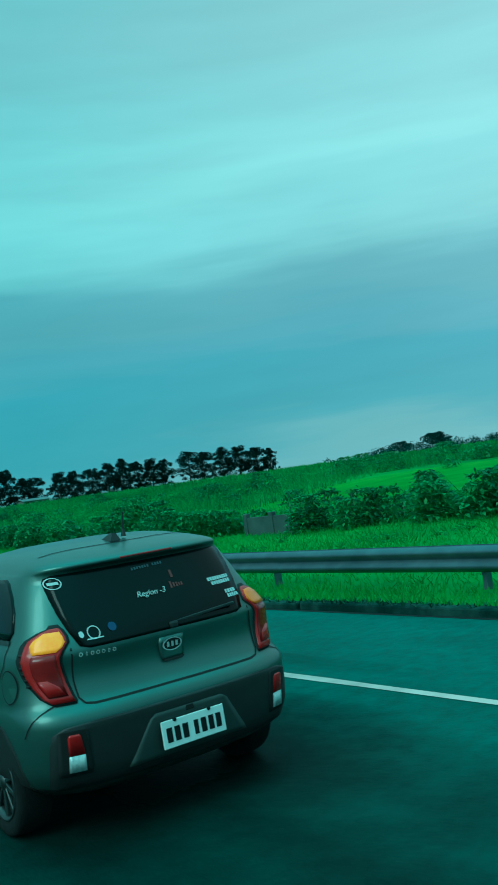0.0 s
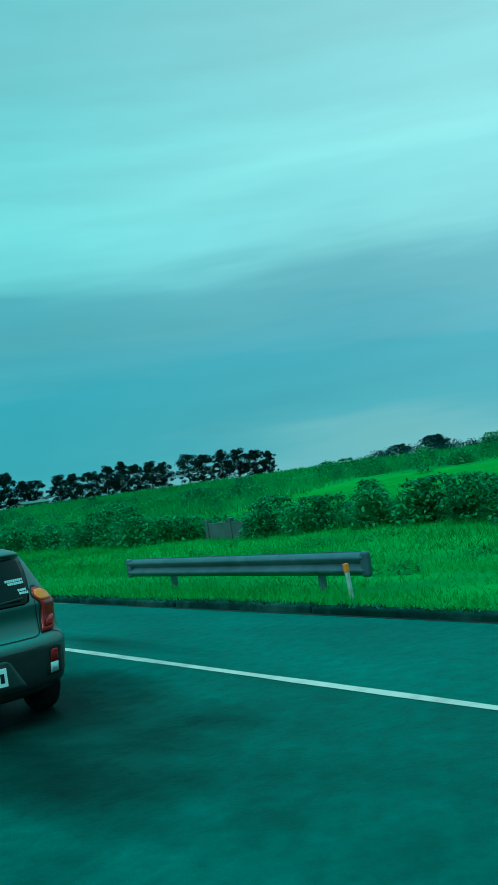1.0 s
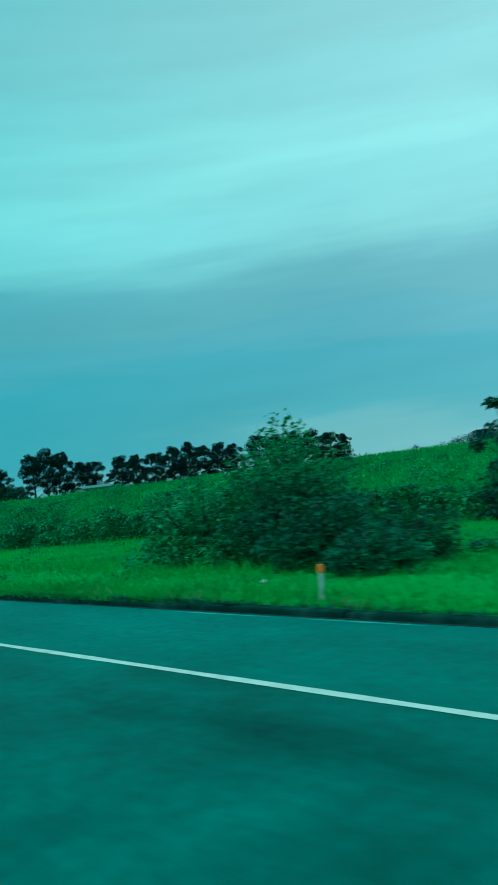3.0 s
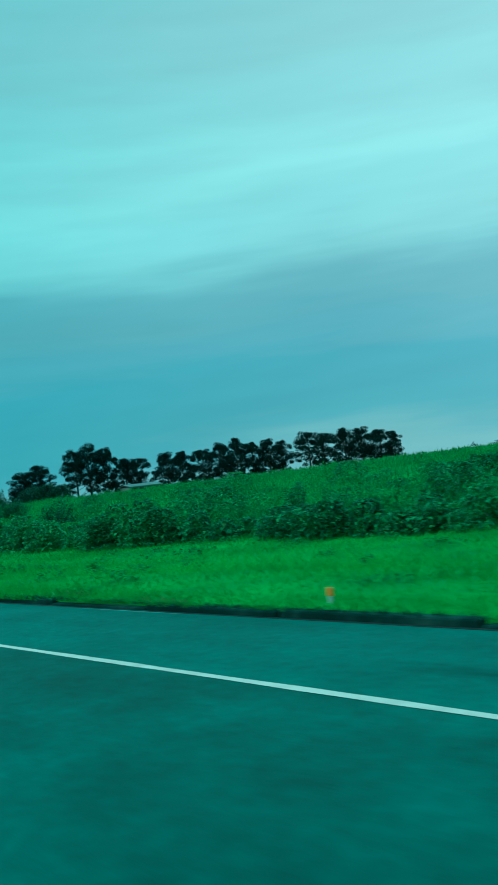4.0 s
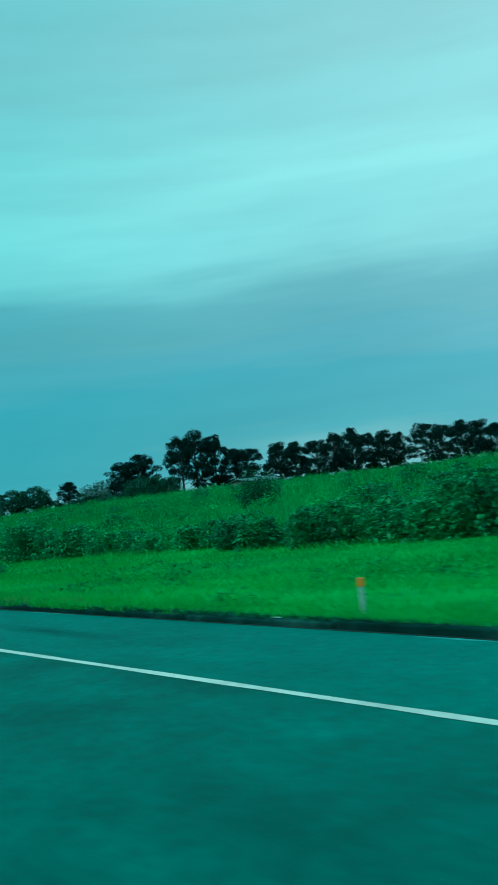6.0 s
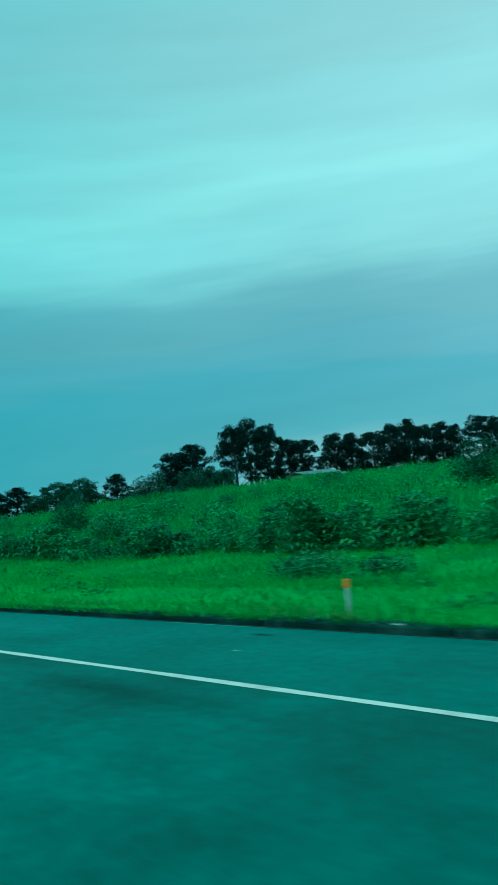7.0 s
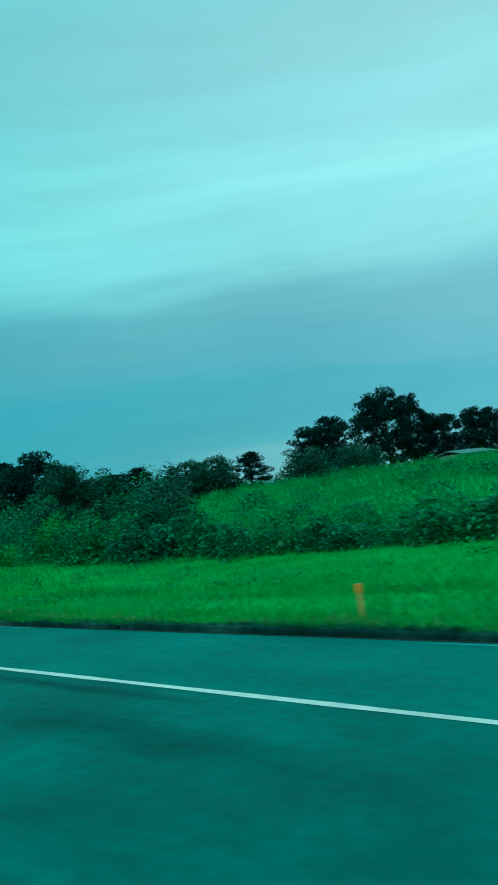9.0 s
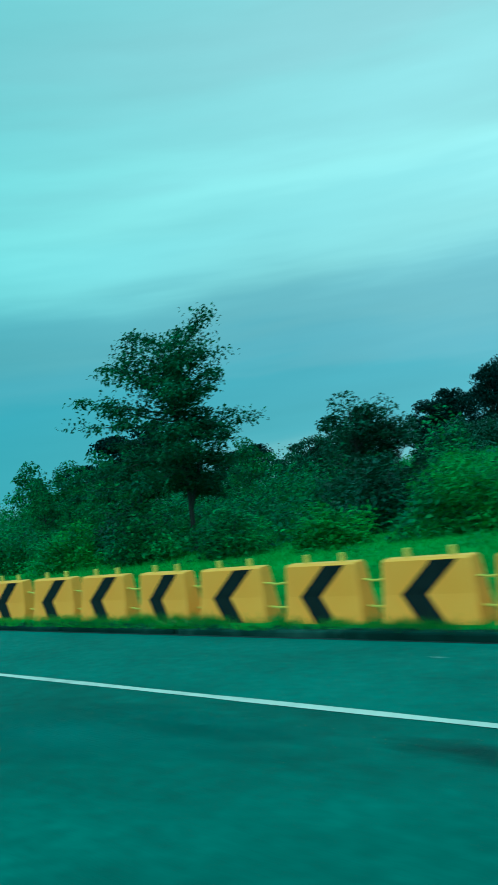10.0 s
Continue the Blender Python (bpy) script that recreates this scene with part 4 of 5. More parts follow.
def tree_thing(name, label, meshes, m, group="", category="tree"):
    ob = thing(name, label, category, m, group)
    part("trunk", meshes[0], ob)
    part("crown", meshes[1], ob)
    return ob


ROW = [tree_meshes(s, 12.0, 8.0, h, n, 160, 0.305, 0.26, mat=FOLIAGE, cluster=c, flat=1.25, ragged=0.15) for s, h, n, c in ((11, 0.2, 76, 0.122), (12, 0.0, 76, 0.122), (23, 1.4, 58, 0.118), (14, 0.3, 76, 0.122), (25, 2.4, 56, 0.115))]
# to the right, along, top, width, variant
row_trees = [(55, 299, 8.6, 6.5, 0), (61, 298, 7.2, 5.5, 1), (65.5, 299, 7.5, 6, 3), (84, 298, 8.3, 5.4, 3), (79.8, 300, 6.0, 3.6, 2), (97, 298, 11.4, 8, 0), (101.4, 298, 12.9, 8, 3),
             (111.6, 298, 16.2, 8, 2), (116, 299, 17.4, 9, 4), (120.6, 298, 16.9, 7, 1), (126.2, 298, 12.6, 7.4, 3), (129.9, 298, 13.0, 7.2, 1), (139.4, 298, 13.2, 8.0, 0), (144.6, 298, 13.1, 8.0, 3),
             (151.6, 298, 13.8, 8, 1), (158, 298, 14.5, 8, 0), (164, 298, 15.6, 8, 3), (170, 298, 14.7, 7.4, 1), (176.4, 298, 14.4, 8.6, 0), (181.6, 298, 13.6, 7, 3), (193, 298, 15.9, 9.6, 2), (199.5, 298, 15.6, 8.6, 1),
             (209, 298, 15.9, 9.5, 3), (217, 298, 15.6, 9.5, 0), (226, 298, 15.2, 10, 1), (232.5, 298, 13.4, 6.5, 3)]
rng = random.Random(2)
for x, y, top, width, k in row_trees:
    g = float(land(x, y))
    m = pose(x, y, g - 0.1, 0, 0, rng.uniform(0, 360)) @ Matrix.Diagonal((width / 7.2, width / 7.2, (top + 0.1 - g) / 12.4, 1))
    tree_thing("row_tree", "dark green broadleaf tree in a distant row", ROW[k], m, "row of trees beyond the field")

LOW = tree_meshes(45, 6.0, 7.5, 0.0, 60, 130, 0.3, 0.14, mat=DEEP, cluster=0.15)
for x, y, s in ((97, 295, 0.92), (100.5, 294, 0.98), (104.5, 294, 0.9), (71, 296, 0.9), (75.5, 296, 0.95), (66, 294, 0.6)):
    tree_thing("round_bush_tree", "rounded low green tree before the distant row", LOW, pose(x, y, float(land(x, y)) - 0.2, 0, 0, 40 * s + x) @ Matrix.Scale(s, 4), "low trees before the row")

UMBRELLA = tree_meshes(41, 8.5, 15, 3.4, 46, 240, 0.4, 0.35, mat=FARLEAF, cluster=0.115, flat=0.75)
for x, y, s in ((296, 285, 0.72), (306, 274, 0.95)):
    tree_thing("umbrella_tree", "dark spreading flat-topped tree on the far hill", UMBRELLA, pose(x, y, float(land(x, y)) - 0.2, 0, 0, s * 90) @ Matrix.Scale(s, 4), "spreading trees on the hill")
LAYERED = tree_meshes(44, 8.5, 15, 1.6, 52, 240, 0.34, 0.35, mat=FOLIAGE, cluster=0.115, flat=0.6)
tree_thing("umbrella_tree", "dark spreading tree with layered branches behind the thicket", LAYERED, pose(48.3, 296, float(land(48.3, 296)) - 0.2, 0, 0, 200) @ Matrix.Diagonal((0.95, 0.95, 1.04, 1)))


def clump_stuff(name, label, seed, places, per, leaf, mat, category="bushes"):
    """Leafy mounds: (x, y, z, radius, height)."""
    r = np.random.default_rng(seed)
    sets = []
    for x, y, z, rad, h in places:
        p = r.normal(size=(per, 3))
        p /= np.linalg.norm(p, axis=1)[:, None]
        p[:, 2] = np.abs(p[:, 2])
        p *= (r.uniform(0.45, 1.0, per) ** 0.5)[:, None]
        sets.append(np.column_stack([x + rad * p[:, 0], y + rad * p[:, 1], z + h * p[:, 2]]))
    v, f = leaves(r, np.concatenate(sets), leaf, 0.6, 0.2, 0.1, 0.6)
    return thing(name, label, category, data=mesh_np(name, v, f, mat), kind="stuff")


r = np.random.default_rng(21)
far = []
for i in range(170):
    x = r.uniform(235, 330)
    y = r.uniform(110, 290)
    far.append((x, y, float(land(x, y)) - 0.3, r.uniform(2.0, 4.5), r.uniform(3.0, 5.4)))
clump_stuff("far_woods", "dark line of trees along the far hill", 22, far, 130, 0.72, FARLEAF, "woods")



def broad_shrubs(name, label, seed, places, density, leaf, mat, category="bushes"):
    """Shrubs of broad level leaves set in loose tiers over an upright mound: (x, y, z, radius, height)."""
    q = np.random.default_rng(seed)
    sets = []
    for x, y, z, rad, h in places:
        n = int(density * rad * (rad + h))
        a, k = q.uniform(0, 2 * math.pi, n), q.uniform(0, 1, n)
        tiers = max(4, int(h / 0.24))
        k = (np.floor(k * tiers) + 0.5 + q.normal(0, 0.16, n)) / tiers
        k = np.clip(k, 0.02, 1.03)
        wide = rad * np.sqrt(np.clip(1.06 - k ** 2.2, 0.02, 1)) * (1 + 0.22 * np.sin(3 * a + x + 5 * k) + 0.14 * np.sin(5 * a + 2 * y))
        d = wide * q.uniform(0.25, 1.0, n) ** 0.4
        sets.append(np.column_stack([x + d * np.cos(a), y + d * np.sin(a), z + h * k - 0.10 * d]))
    v, f = leaves(q, np.concatenate(sets), leaf, 0.62, 0.28, 0.05, 0.8)
    return thing(name, label, category, data=mesh_np(name, v, f, mat), kind="stuff")


rh = np.random.default_rng(211)
hedge, low_growth = [], []
y = 14.0
while y < 236:
    big = 1 + 0.55 * noise.noise(Vector((y * 0.16, 3.1, 0.5)))
    if not 41.2 < y < 45.4:
        x = 21.8 + rh.uniform(-0.6, 0.6) + 0.8 * math.sin(y * 0.09)
        for k in range(3):
            xx, yy = x + rh.uniform(-0.9, 0.9), y + rh.uniform(-0.9, 0.9)
            hedge.append((xx, yy, float(land(xx, yy)) - 0.1, rh.uniform(0.55, 0.95) * big, rh.uniform(0.95, 1.7) * big))
        for k in range(3):
            xx, yy = x + rh.uniform(1.2, 3.6), y + rh.uniform(-1.0, 1.0)
            low_growth.append((xx, yy, float(land(xx, yy)) - 0.1, rh.uniform(0.6, 1.2), rh.uniform(0.5, 1.0) * big))
    y += rh.uniform(1.1, 2.1)
broad_shrubs("hedge", "broad-leaved dark green weeds and shrubs along the field edge", 23, hedge, 400, 0.172, WEED)
broad_shrubs("hedge_undergrowth", "lower tangled green weeds behind the hedge of shrubs", 26, low_growth, 210, 0.165, CANE, "undergrowth")

r = np.random.default_rng(27)
wood = []
for i in range(380):
    x, y = r.uniform(20, 56), r.uniform(232, 345)
    if y < 205 + 1.38 * x or (22 < x < 33 and y < 250):
        continue
    near = smooth_step(20, 36, np.array(x))
    wood.append((x, y, float(land(x, y)) - 0.1, r.uniform(1.2, 2.6), (1.7 + 3.0 * float(near)) * (0.8 if y > 256 else 1.0) * r.uniform(0.7, 1.15) * (1 + 0.45 * noise.noise(Vector((x * 0.16, y * 0.16, 2.2))))))
clump_stuff("thicket", "dense green thicket of bushes and young trees beside the verge", 24, wood, 540, 0.205, THICKET, "thicket")



def tiered_tree(seed, height, low, mat):
    """A straight trunk with rising limbs in loose tiers, each limb carrying flat leafy sprays on its outer part; longer limbs low down and to one side."""
    r = np.random.default_rng(seed)
    verts, faces, cents = [], [], []
    tube(verts, faces, [(0, 0, 0), (0.05, 0.02, height * 0.35), (-0.12, 0.1, height * 0.7), (-0.1, 0.2, height * 0.97)], [0.12, 0.10, 0.06, 0.018], 8)
    tube(verts, faces, [(0.05, 0.02, height * 0.22), (0.42, -0.35, height * 0.42), (0.7, -0.6, height * 0.66)], [0.075, 0.055, 0.02], 7)
    count = 38
    for i in range(count):
        k = (i + r.uniform(0, 0.9)) / count
        z = low + (height * 0.93 - low) * k
        a = 2.4 * i + r.uniform(-0.5, 0.5)
        way = np.array([math.cos(a), math.sin(a)])
        side = float(way @ np.array([-0.73, 0.68]))
        length = (4.0 - 2.1 * k ** 1.3) * (1 + 0.42 * side * (1 - k)) * r.uniform(0.55, 1.1)
        slope = 0.20 + 0.8 * k * k + r.uniform(-0.16, 0.18)
        path = [np.array([-0.1 * k + way[0] * length * s, 0.15 * k + way[1] * length * s, z + slope * length * s ** 1.25 - 0.3 * length * s * s * (1 - k)]) for s in (0, 0.33, 0.66, 1.0)]
        tube(verts, faces, path, [0.05, 0.035, 0.022, 0.008], 5)
        for s in np.arange(0.2, 1.04, 0.12):
            c = path[0] + (path[3] - path[0]) * s
            c[2] = np.interp(s, [0, 0.33, 0.66, 1.0], [p[2] for p in path])
            n = int((30 + 100 * r.uniform()) * (1.25 - 0.5 * k))
            p = r.normal(size=(n, 3)) * np.array([0.30, 0.30, 0.13]) * (0.6 + 0.75 * r.uniform())
            cents.append(c + p + np.array([r.normal(0, 0.3), r.normal(0, 0.3), r.normal(0.03, 0.13)]))
    v, f = leaves(r, np.concatenate(cents), 0.165, 0.55, 0.3, 0.0, 0.5)
    return mesh_from("trunk", verts, faces, BARK), mesh_np("crown", v, f, mat)


BIG = tiered_tree(58, 8.35, 2.7, TREE)
tree_thing("roadside_tree", "tall thin-trunked green tree above the thicket", BIG, pose(22.0, 256.4, -0.3))
YOUNG = tree_meshes(52, 6.5, 4.5, 0.4, 48, 120, 0.19, 0.09, mat=FRESH, cluster=0.16, cone=0.3, ragged=0.2)
for x, y, s, a in ((25.6, 267.5, 0.82, 100), (29, 277, 0.85, 310), (24.2, 271.5, 0.68, 10), (23, 261, 0.75, 60), (25, 264.5, 0.62, 150), (36, 268, 0.8, 70), (27, 272, 0.75, 200), (30, 283, 0.95, 20), (26, 292, 1.0, 250)):
    tree_thing("young_tree", "leafy young green tree at the edge of the thicket", YOUNG, pose(x, y, float(land(x, y)) - 0.1, 0, 0, a) @ Matrix.Scale(s, 4), "young trees in the thicket")
DARK_YOUNG = tree_meshes(54, 6.5, 4.8, 0.2, 54, 130, 0.18, 0.09, mat=DEEP, cluster=0.16, cone=0.25, ragged=0.2)
for x, y, s, a in ((26.3, 251.2, 0.83, 0), (34, 258, 0.75, 140), (27.6, 250.4, 0.7, 60)):
    tree_thing("young_tree", "dense dark green young tree behind the thicket", DARK_YOUNG, pose(x, y, float(land(x, y)) - 0.1, 0, 0, a) @ Matrix.Scale(s, 4), "young trees in the thicket")
SAPLING = tree_meshes(53, 3.1, 1.5, 0.0, 30, 110, 0.13, 0.05, mat=DEEP, cluster=0.17)
tree_thing("sapling", "slender dark green young tree in the grass", SAPLING, pose(21.5, 84.2, float(land(21.5, 84.2)) - 0.2, 0, 0, 0) @ Matrix.Diagonal((1.1, 1.1, 1.16, 1)))


def bush(x, y, w, h, seed, per=1500, leaf=0.18, mat=WEED, label="dark green leafy bush in the roadside grass"):
    q = np.random.default_rng(seed)
    p = q.normal(size=(per, 3))
    p /= np.linalg.norm(p, axis=1)[:, None]
    p[:, 2] = np.abs(p[:, 2])
    lump = 0.78 + 0.2 * np.sin(p[:, 0] * 5 + seed) * np.sin(p[:, 1] * 4 + 1) + 0.12 * np.sin(p[:, 2] * 9 + seed)
    p *= (lump * q.uniform(0.15, 1, per) ** 0.55)[:, None]
    v, f = leaves(q, p * np.array([w / 2, w / 2, h]), leaf, 0.55, 0.15, 0.15, 0.6)
    ob = thing("bush", label, "bush", pose(x, y, float(land(x, y)) - 0.05))
    part("foliage", mesh_np("foliage", v, f, mat), ob)
    verts, faces = [], []
    for k in range(6):
        a = 1.05 * k
        tube(verts, faces, [(0, 0, -0.05), (0.12 * w * math.cos(a), 0.12 * w * math.sin(a), 0.35 * h), (0.28 * w * math.cos(a), 0.28 * w * math.sin(a), 0.72 * h)], [0.03, 0.02, 0.008], 5)
    part("stem", mesh_from("stem", verts, faces, BARK), ob)


bush(11.2, 80.8, 3.2, 1.75, 61, 5600, 0.12, TREE)
bush(10.3, 78.9, 2.2, 1.0, 92, 2600, 0.11, TREE)
bush(12.6, 80.2, 2.4, 1.45, 66, 3400, 0.12, TREE)
bush(12.4, 82.8, 4.0, 2.6, 67, 6400, 0.13, TREE)
bush(13.4, 84.2, 4.8, 3.7, 95, 7500, 0.13, FRESH)
bush(14.0, 85.5, 4.4, 3.5, 69, 5200, 0.15)
bush(12.6, 86.5, 4.2, 2.5, 70, 4200, 0.15)
bush(16.3, 79.4, 2.0, 0.8, 96, 2400, 0.11, WEED, "low mound of tangled grass on the verge")
bush(15.3, 80.6, 1.2, 0.45, 97, 1200, 0.1, WEED, "low mound of tangled grass on the verge")
bush(12.8, 125.4, 1.2, 0.5, 62, 900, 0.1)
bush(14.6, 140.1, 2.0, 0.95, 63, 2600, 0.11, WEED, "low mound of tangled grass on the verge")
bush(14.2, 176.0, 2.8, 0.9, 89, 3200, 0.11, WEED, "low mound of tangled grass on the verge")
bush(15.4, 174.8, 1.8, 0.65, 90, 1700, 0.11, WEED, "low mound of tangled grass on the verge")
bush(13.3, 194.4, 1.4, 0.95, 64, 2000, 0.1)
bush(24.4, 201.8, 3.4, 3.0, 91, 4200, 0.16, WEED, "dark green leafy bush at the field edge")
bush(27.5, 122.5, 1.8, 2.2, 81, 1800, 0.15, WEED, "dark green bush above the field grass")
bush(30.0, 150.6, 4.4, 3.1, 68, 4200, 0.16, TREE, "dark green bush above the field grass")
bush(46.0, 193.8, 5.6, 3.9, 98, 5600, 0.17, TREE, "dark green bush above the field grass")
bush(35.5, 226.0, 5.6, 4.2, 88, 8500, 0.15, TREE, "tall loose bush standing in the field grass")
bush(84.0, 287, 11.2, 6.1, 93, 11000, 0.3, DEEP, "large rounded dark green bush before the distant trees")
bush(92.9, 287, 10.1, 5.8, 94, 11000, 0.3, DEEP, "large rounded dark green bush before the distant trees")
bush(20.5, 239.3, 5.0, 2.7, 65, 6000, 0.16, FRESH)
bush(25.6, 240.6, 5.2, 4.3, 82, 7000, 0.17, DEEP)
bush(23.2, 238.3, 4.4, 3.3, 83, 6000, 0.17, TREE)
bush(27.8, 244.2, 5.0, 4.7, 84, 6500, 0.17, DEEP)
bush(21.0, 236.2, 3.6, 1.9, 85, 4000, 0.15, DEEP)
bush(21.6, 243.4, 4.6, 3.0, 71, 5600, 0.16, BRIGHT, "pale green leafy bush at the edge of the thicket")
bush(19.8, 247.2, 3.4, 1.8, 72, 4000, 0.15, BRIGHT, "pale green leafy bush at the edge of the thicket")
bush(19.4, 251.2, 3.8, 2.2, 73, 4600, 0.15, FRESH)
bush(18.6, 255.0, 4.0, 2.3, 74, 4800, 0.15, FRESH)
bush(18.2, 259.2, 4.2, 2.0, 75, 4800, 0.15, BRIGHT, "pale green leafy bush at the edge of the thicket")
bush(18.0, 264.5, 4.4, 2.4, 76, 4800, 0.16, FRESH)
bush(20.2, 258.0, 4.0, 3.0, 79, 4800, 0.16, DEEP)
bush(23.5, 248.0, 3.6, 3.4, 80, 4600, 0.16, DEEP)

q = np.random.default_rng(77)
shrubs, mounds = [], []
for i in range(150):
    x, y = 26 + 40 * q.uniform() ** 1.3, q.uniform(56, 262)
    big = q.uniform(0.6, 1.0) + 0.7 * (q.uniform() > 0.82)
    shrubs.append((x, y, float(land(x, y)) - 0.1, 1.1 * big, 1.35 * big))
broad_shrubs("field_shrubs", "scattered dark green shrubs standing in the tall field grass", 78, shrubs, 260, 0.19, WEED, "shrubs")
for i in range(620):
    x, y = 24.5 + 62 * q.uniform() ** 1.3, q.uniform(56, 300)
    if x > 29 and y < 70 + 0.3 * (x - 35):
        continue
    mounds.append((x, y, float(land(x, y)) + 0.1, q.uniform(0.8, 2.2), q.uniform(0.6, 1.35)))
clump_stuff("field_undergrowth", "mounds of leafy undergrowth in the field grass", 79, mounds, 110, 0.25, CANE, "undergrowth")

# ---- buildings beyond the field ----


def shed(name, label, x0, x1, y, depth, eave, ridge, bays):
    ob = thing(name, label, "building", pose((x0 + x1) / 2, y, float(land((x0 + x1) / 2, y)) - 0.3))
    w, z0 = (x1 - x0) / 2, 0.3
    bm = bmesh.new()
    box(bm, (2 * w, depth, eave), (0, 0, eave / 2))
    part("wall", bm_mesh("wall", bm, WALL), ob)
    v = [(-w - 0.5, -depth / 2 - 0.6, eave), (w + 0.5, -depth / 2 - 0.6, eave), (w + 0.5, 0, ridge), (-w - 0.5, 0, ridge), (-w - 0.5, depth / 2 + 0.6, eave), (w + 0.5, depth / 2 + 0.6, eave)]
    v += [(a, b, c - 0.12) for a, b, c in v]
    f = [(0, 1, 2, 3), (3, 2, 5, 4), (7, 6, 9, 8), (8, 9, 10, 11), (0, 6, 7, 1), (4, 5, 11, 10), (0, 3, 9, 6), (3, 4, 10, 9), (1, 7, 8, 2), (2, 8, 11, 5)]
    part("roof", mesh_from("roof", v, f, ROOF), ob, "light metal roof")
    for i in range(bays):
        x = -w + (i + 0.5) * 2 * w / bays
        bm = bmesh.new()
        box(bm, (1.2 * w / bays, 0.06, 0.9), (x, -depth / 2 - 0.02, eave * 0.62), 0.02, 1)
        part("window", bm_mesh("window", bm, GLASS), ob)


shed("long_shed", "long low pale shed behind the row of trees", 132, 170, 306, 9, 2.0, 2.8, 9)
shed("farm_house", "small pale house with a light metal roof among the trees", 121.5, 130.5, 291.5, 5, 2.35, 3.05, 4)
shed("farm_house", "low pale house with a light metal roof beyond the field", 84.5, 90.6, 302.0, 4.5, 2.05, 2.65, 3)
shed("garden_hut", "small pale hut with a flat light roof", 87.2, 90.8, 300, 3.5, 2.0, 2.6, 2)
wall_thing = thing("garden_wall", "grey weathered concrete wall in a gap of the hedge", "wall", pose(21.5, 43.3, float(land(21.5, 43.3)) - 0.1, 0, 0, 4))
for k, y in enumerate((-0.72, 0.72)):
    bm = bmesh.new()
    box(bm, (0.14, 1.38, 0.8), (0, y, 0.4), 0.015)
    part("wall_panel", bm_mesh("wall_panel", bm, CONCRETE), wall_thing)
for y in (-1.45, 0.0, 1.45):
    bm = bmesh.new()
    box(bm, (0.22, 0.2, 0.95), (0, y, 0.47), 0.02)
    part("pillar", bm_mesh("pillar", bm, CONCRETE), wall_thing)
pole = thing("marker_sign", "thin grey steel post with a narrow upright marker board", "sign post", pose(8.9, 59.45, float(land(8.9, 59.45)), 0, -1.0, -38))
verts, faces = [], []
tube(verts, faces, [(0, 0, -0.2), (0, 0, 1.2), (0, 0, 2.1)], [0.032, 0.032, 0.030], 10)
part("shaft", mesh_from("shaft", verts, faces, STEEL), pole)
bm = bmesh.new()
box(bm, (0.17, 0.02, 0.56), (0, -0.045, 1.84), 0.006)
board = part("board", bm_mesh("board", bm, TRIM), pole, "narrow dark board with dull bars")
for k in range(4):
    bm = bmesh.new()
    box(bm, (0.12, 0.004, 0.05), (0, -0.058, 1.65 + 0.125 * k), 0.001, 1)
    part("bar", bm_mesh("bar", bm, CONCRETE), board, "dull grey bar")
bm = bmesh.new()
box(bm, (0.16, 0.16, 0.10), (0, 0, 0.02), 0.02)
part("foot", bm_mesh("foot", bm, BLACK_PAINT), pole)

# ---- grass ----
r = np.random.default_rng(31)


def scatter(n, x0, x1, y0, y1, power=1.0):
    x = x0 + (x1 - x0) * r.uniform(0, 1, n) ** power
    y = r.uniform(y0, y1, n)
    return np.column_stack([x, y])


sets = []
xy = scatter(230000, 7.28, 21, 8, 300, 1.35)
sets.append(blades(r, xy, land(xy[:, 0], xy[:, 1]) - 0.01, 0.11, 0.026, 0.6))
xy = scatter(38000, 7.25, 8.2, 8, 300)
sets.append(blades(r, xy, land(xy[:, 0], xy[:, 1]) - 0.01, 0.15, 0.02))
xy = scatter(90000, 10, 23, 8, 300)
sets.append(blades(r, xy, land(xy[:, 0], xy[:, 1]) - 0.01, 0.22, 0.035, 0.6))
v, f = join(sets)
thing("verge_grass", "bright green uncut grass on the roadside verge", "grass", data=mesh_np("verge_grass", v, f, BLADES), kind="stuff")

sets = []
xy = scatter(185000, 23, 115, 30, 320, 1.4)
keep = ~((xy[:, 1] < 62 + 0.3 * (xy[:, 0] - 35)) & (xy[:, 0] > 29) & (xy[:, 0] < 56))
xy = xy[keep]
tuft = 0.75 + 0.45 * np.sin(0.9 * xy[:, 0] + 1.7 * np.sin(0.5 * xy[:, 1])) * np.sin(0.63 * xy[:, 1] + 1.1 * np.sin(0.37 * xy[:, 0]))
sets.append(blades(r, xy, land(xy[:, 0], xy[:, 1]) - 0.02, tuft, 0.07, 0.5))
xy = scatter(30000, 100, 260, 60, 420)
sets.append(blades(r, xy, land(xy[:, 0], xy[:, 1]) - 0.02, 1.0, 0.5, 0.35))
v, f = join(sets)
thing("field_crop", "tall green field grass covering the rise", "crop", data=mesh_np("field_crop", v, f, CANE), kind="stuff")
lx, ly = np.arange(29, 57, 1.4), np.arange(-10, 74, 1.5)
thing("lawn_strip", "smooth bright green mown field on the slope", "grass", data=grid_mesh("lawn_strip", lx, ly, lambda x, y: land(x, y) + 0.03 - 0.25 * np.clip(np.maximum(np.abs(x - 42.5 + 1.5 * np.sin(y * 0.3)) - 11, (y - 66 + 2.5 * np.sin(x * 0.5)) * 0.8) / 2.0, 0, 1), LAWN), kind="structure")

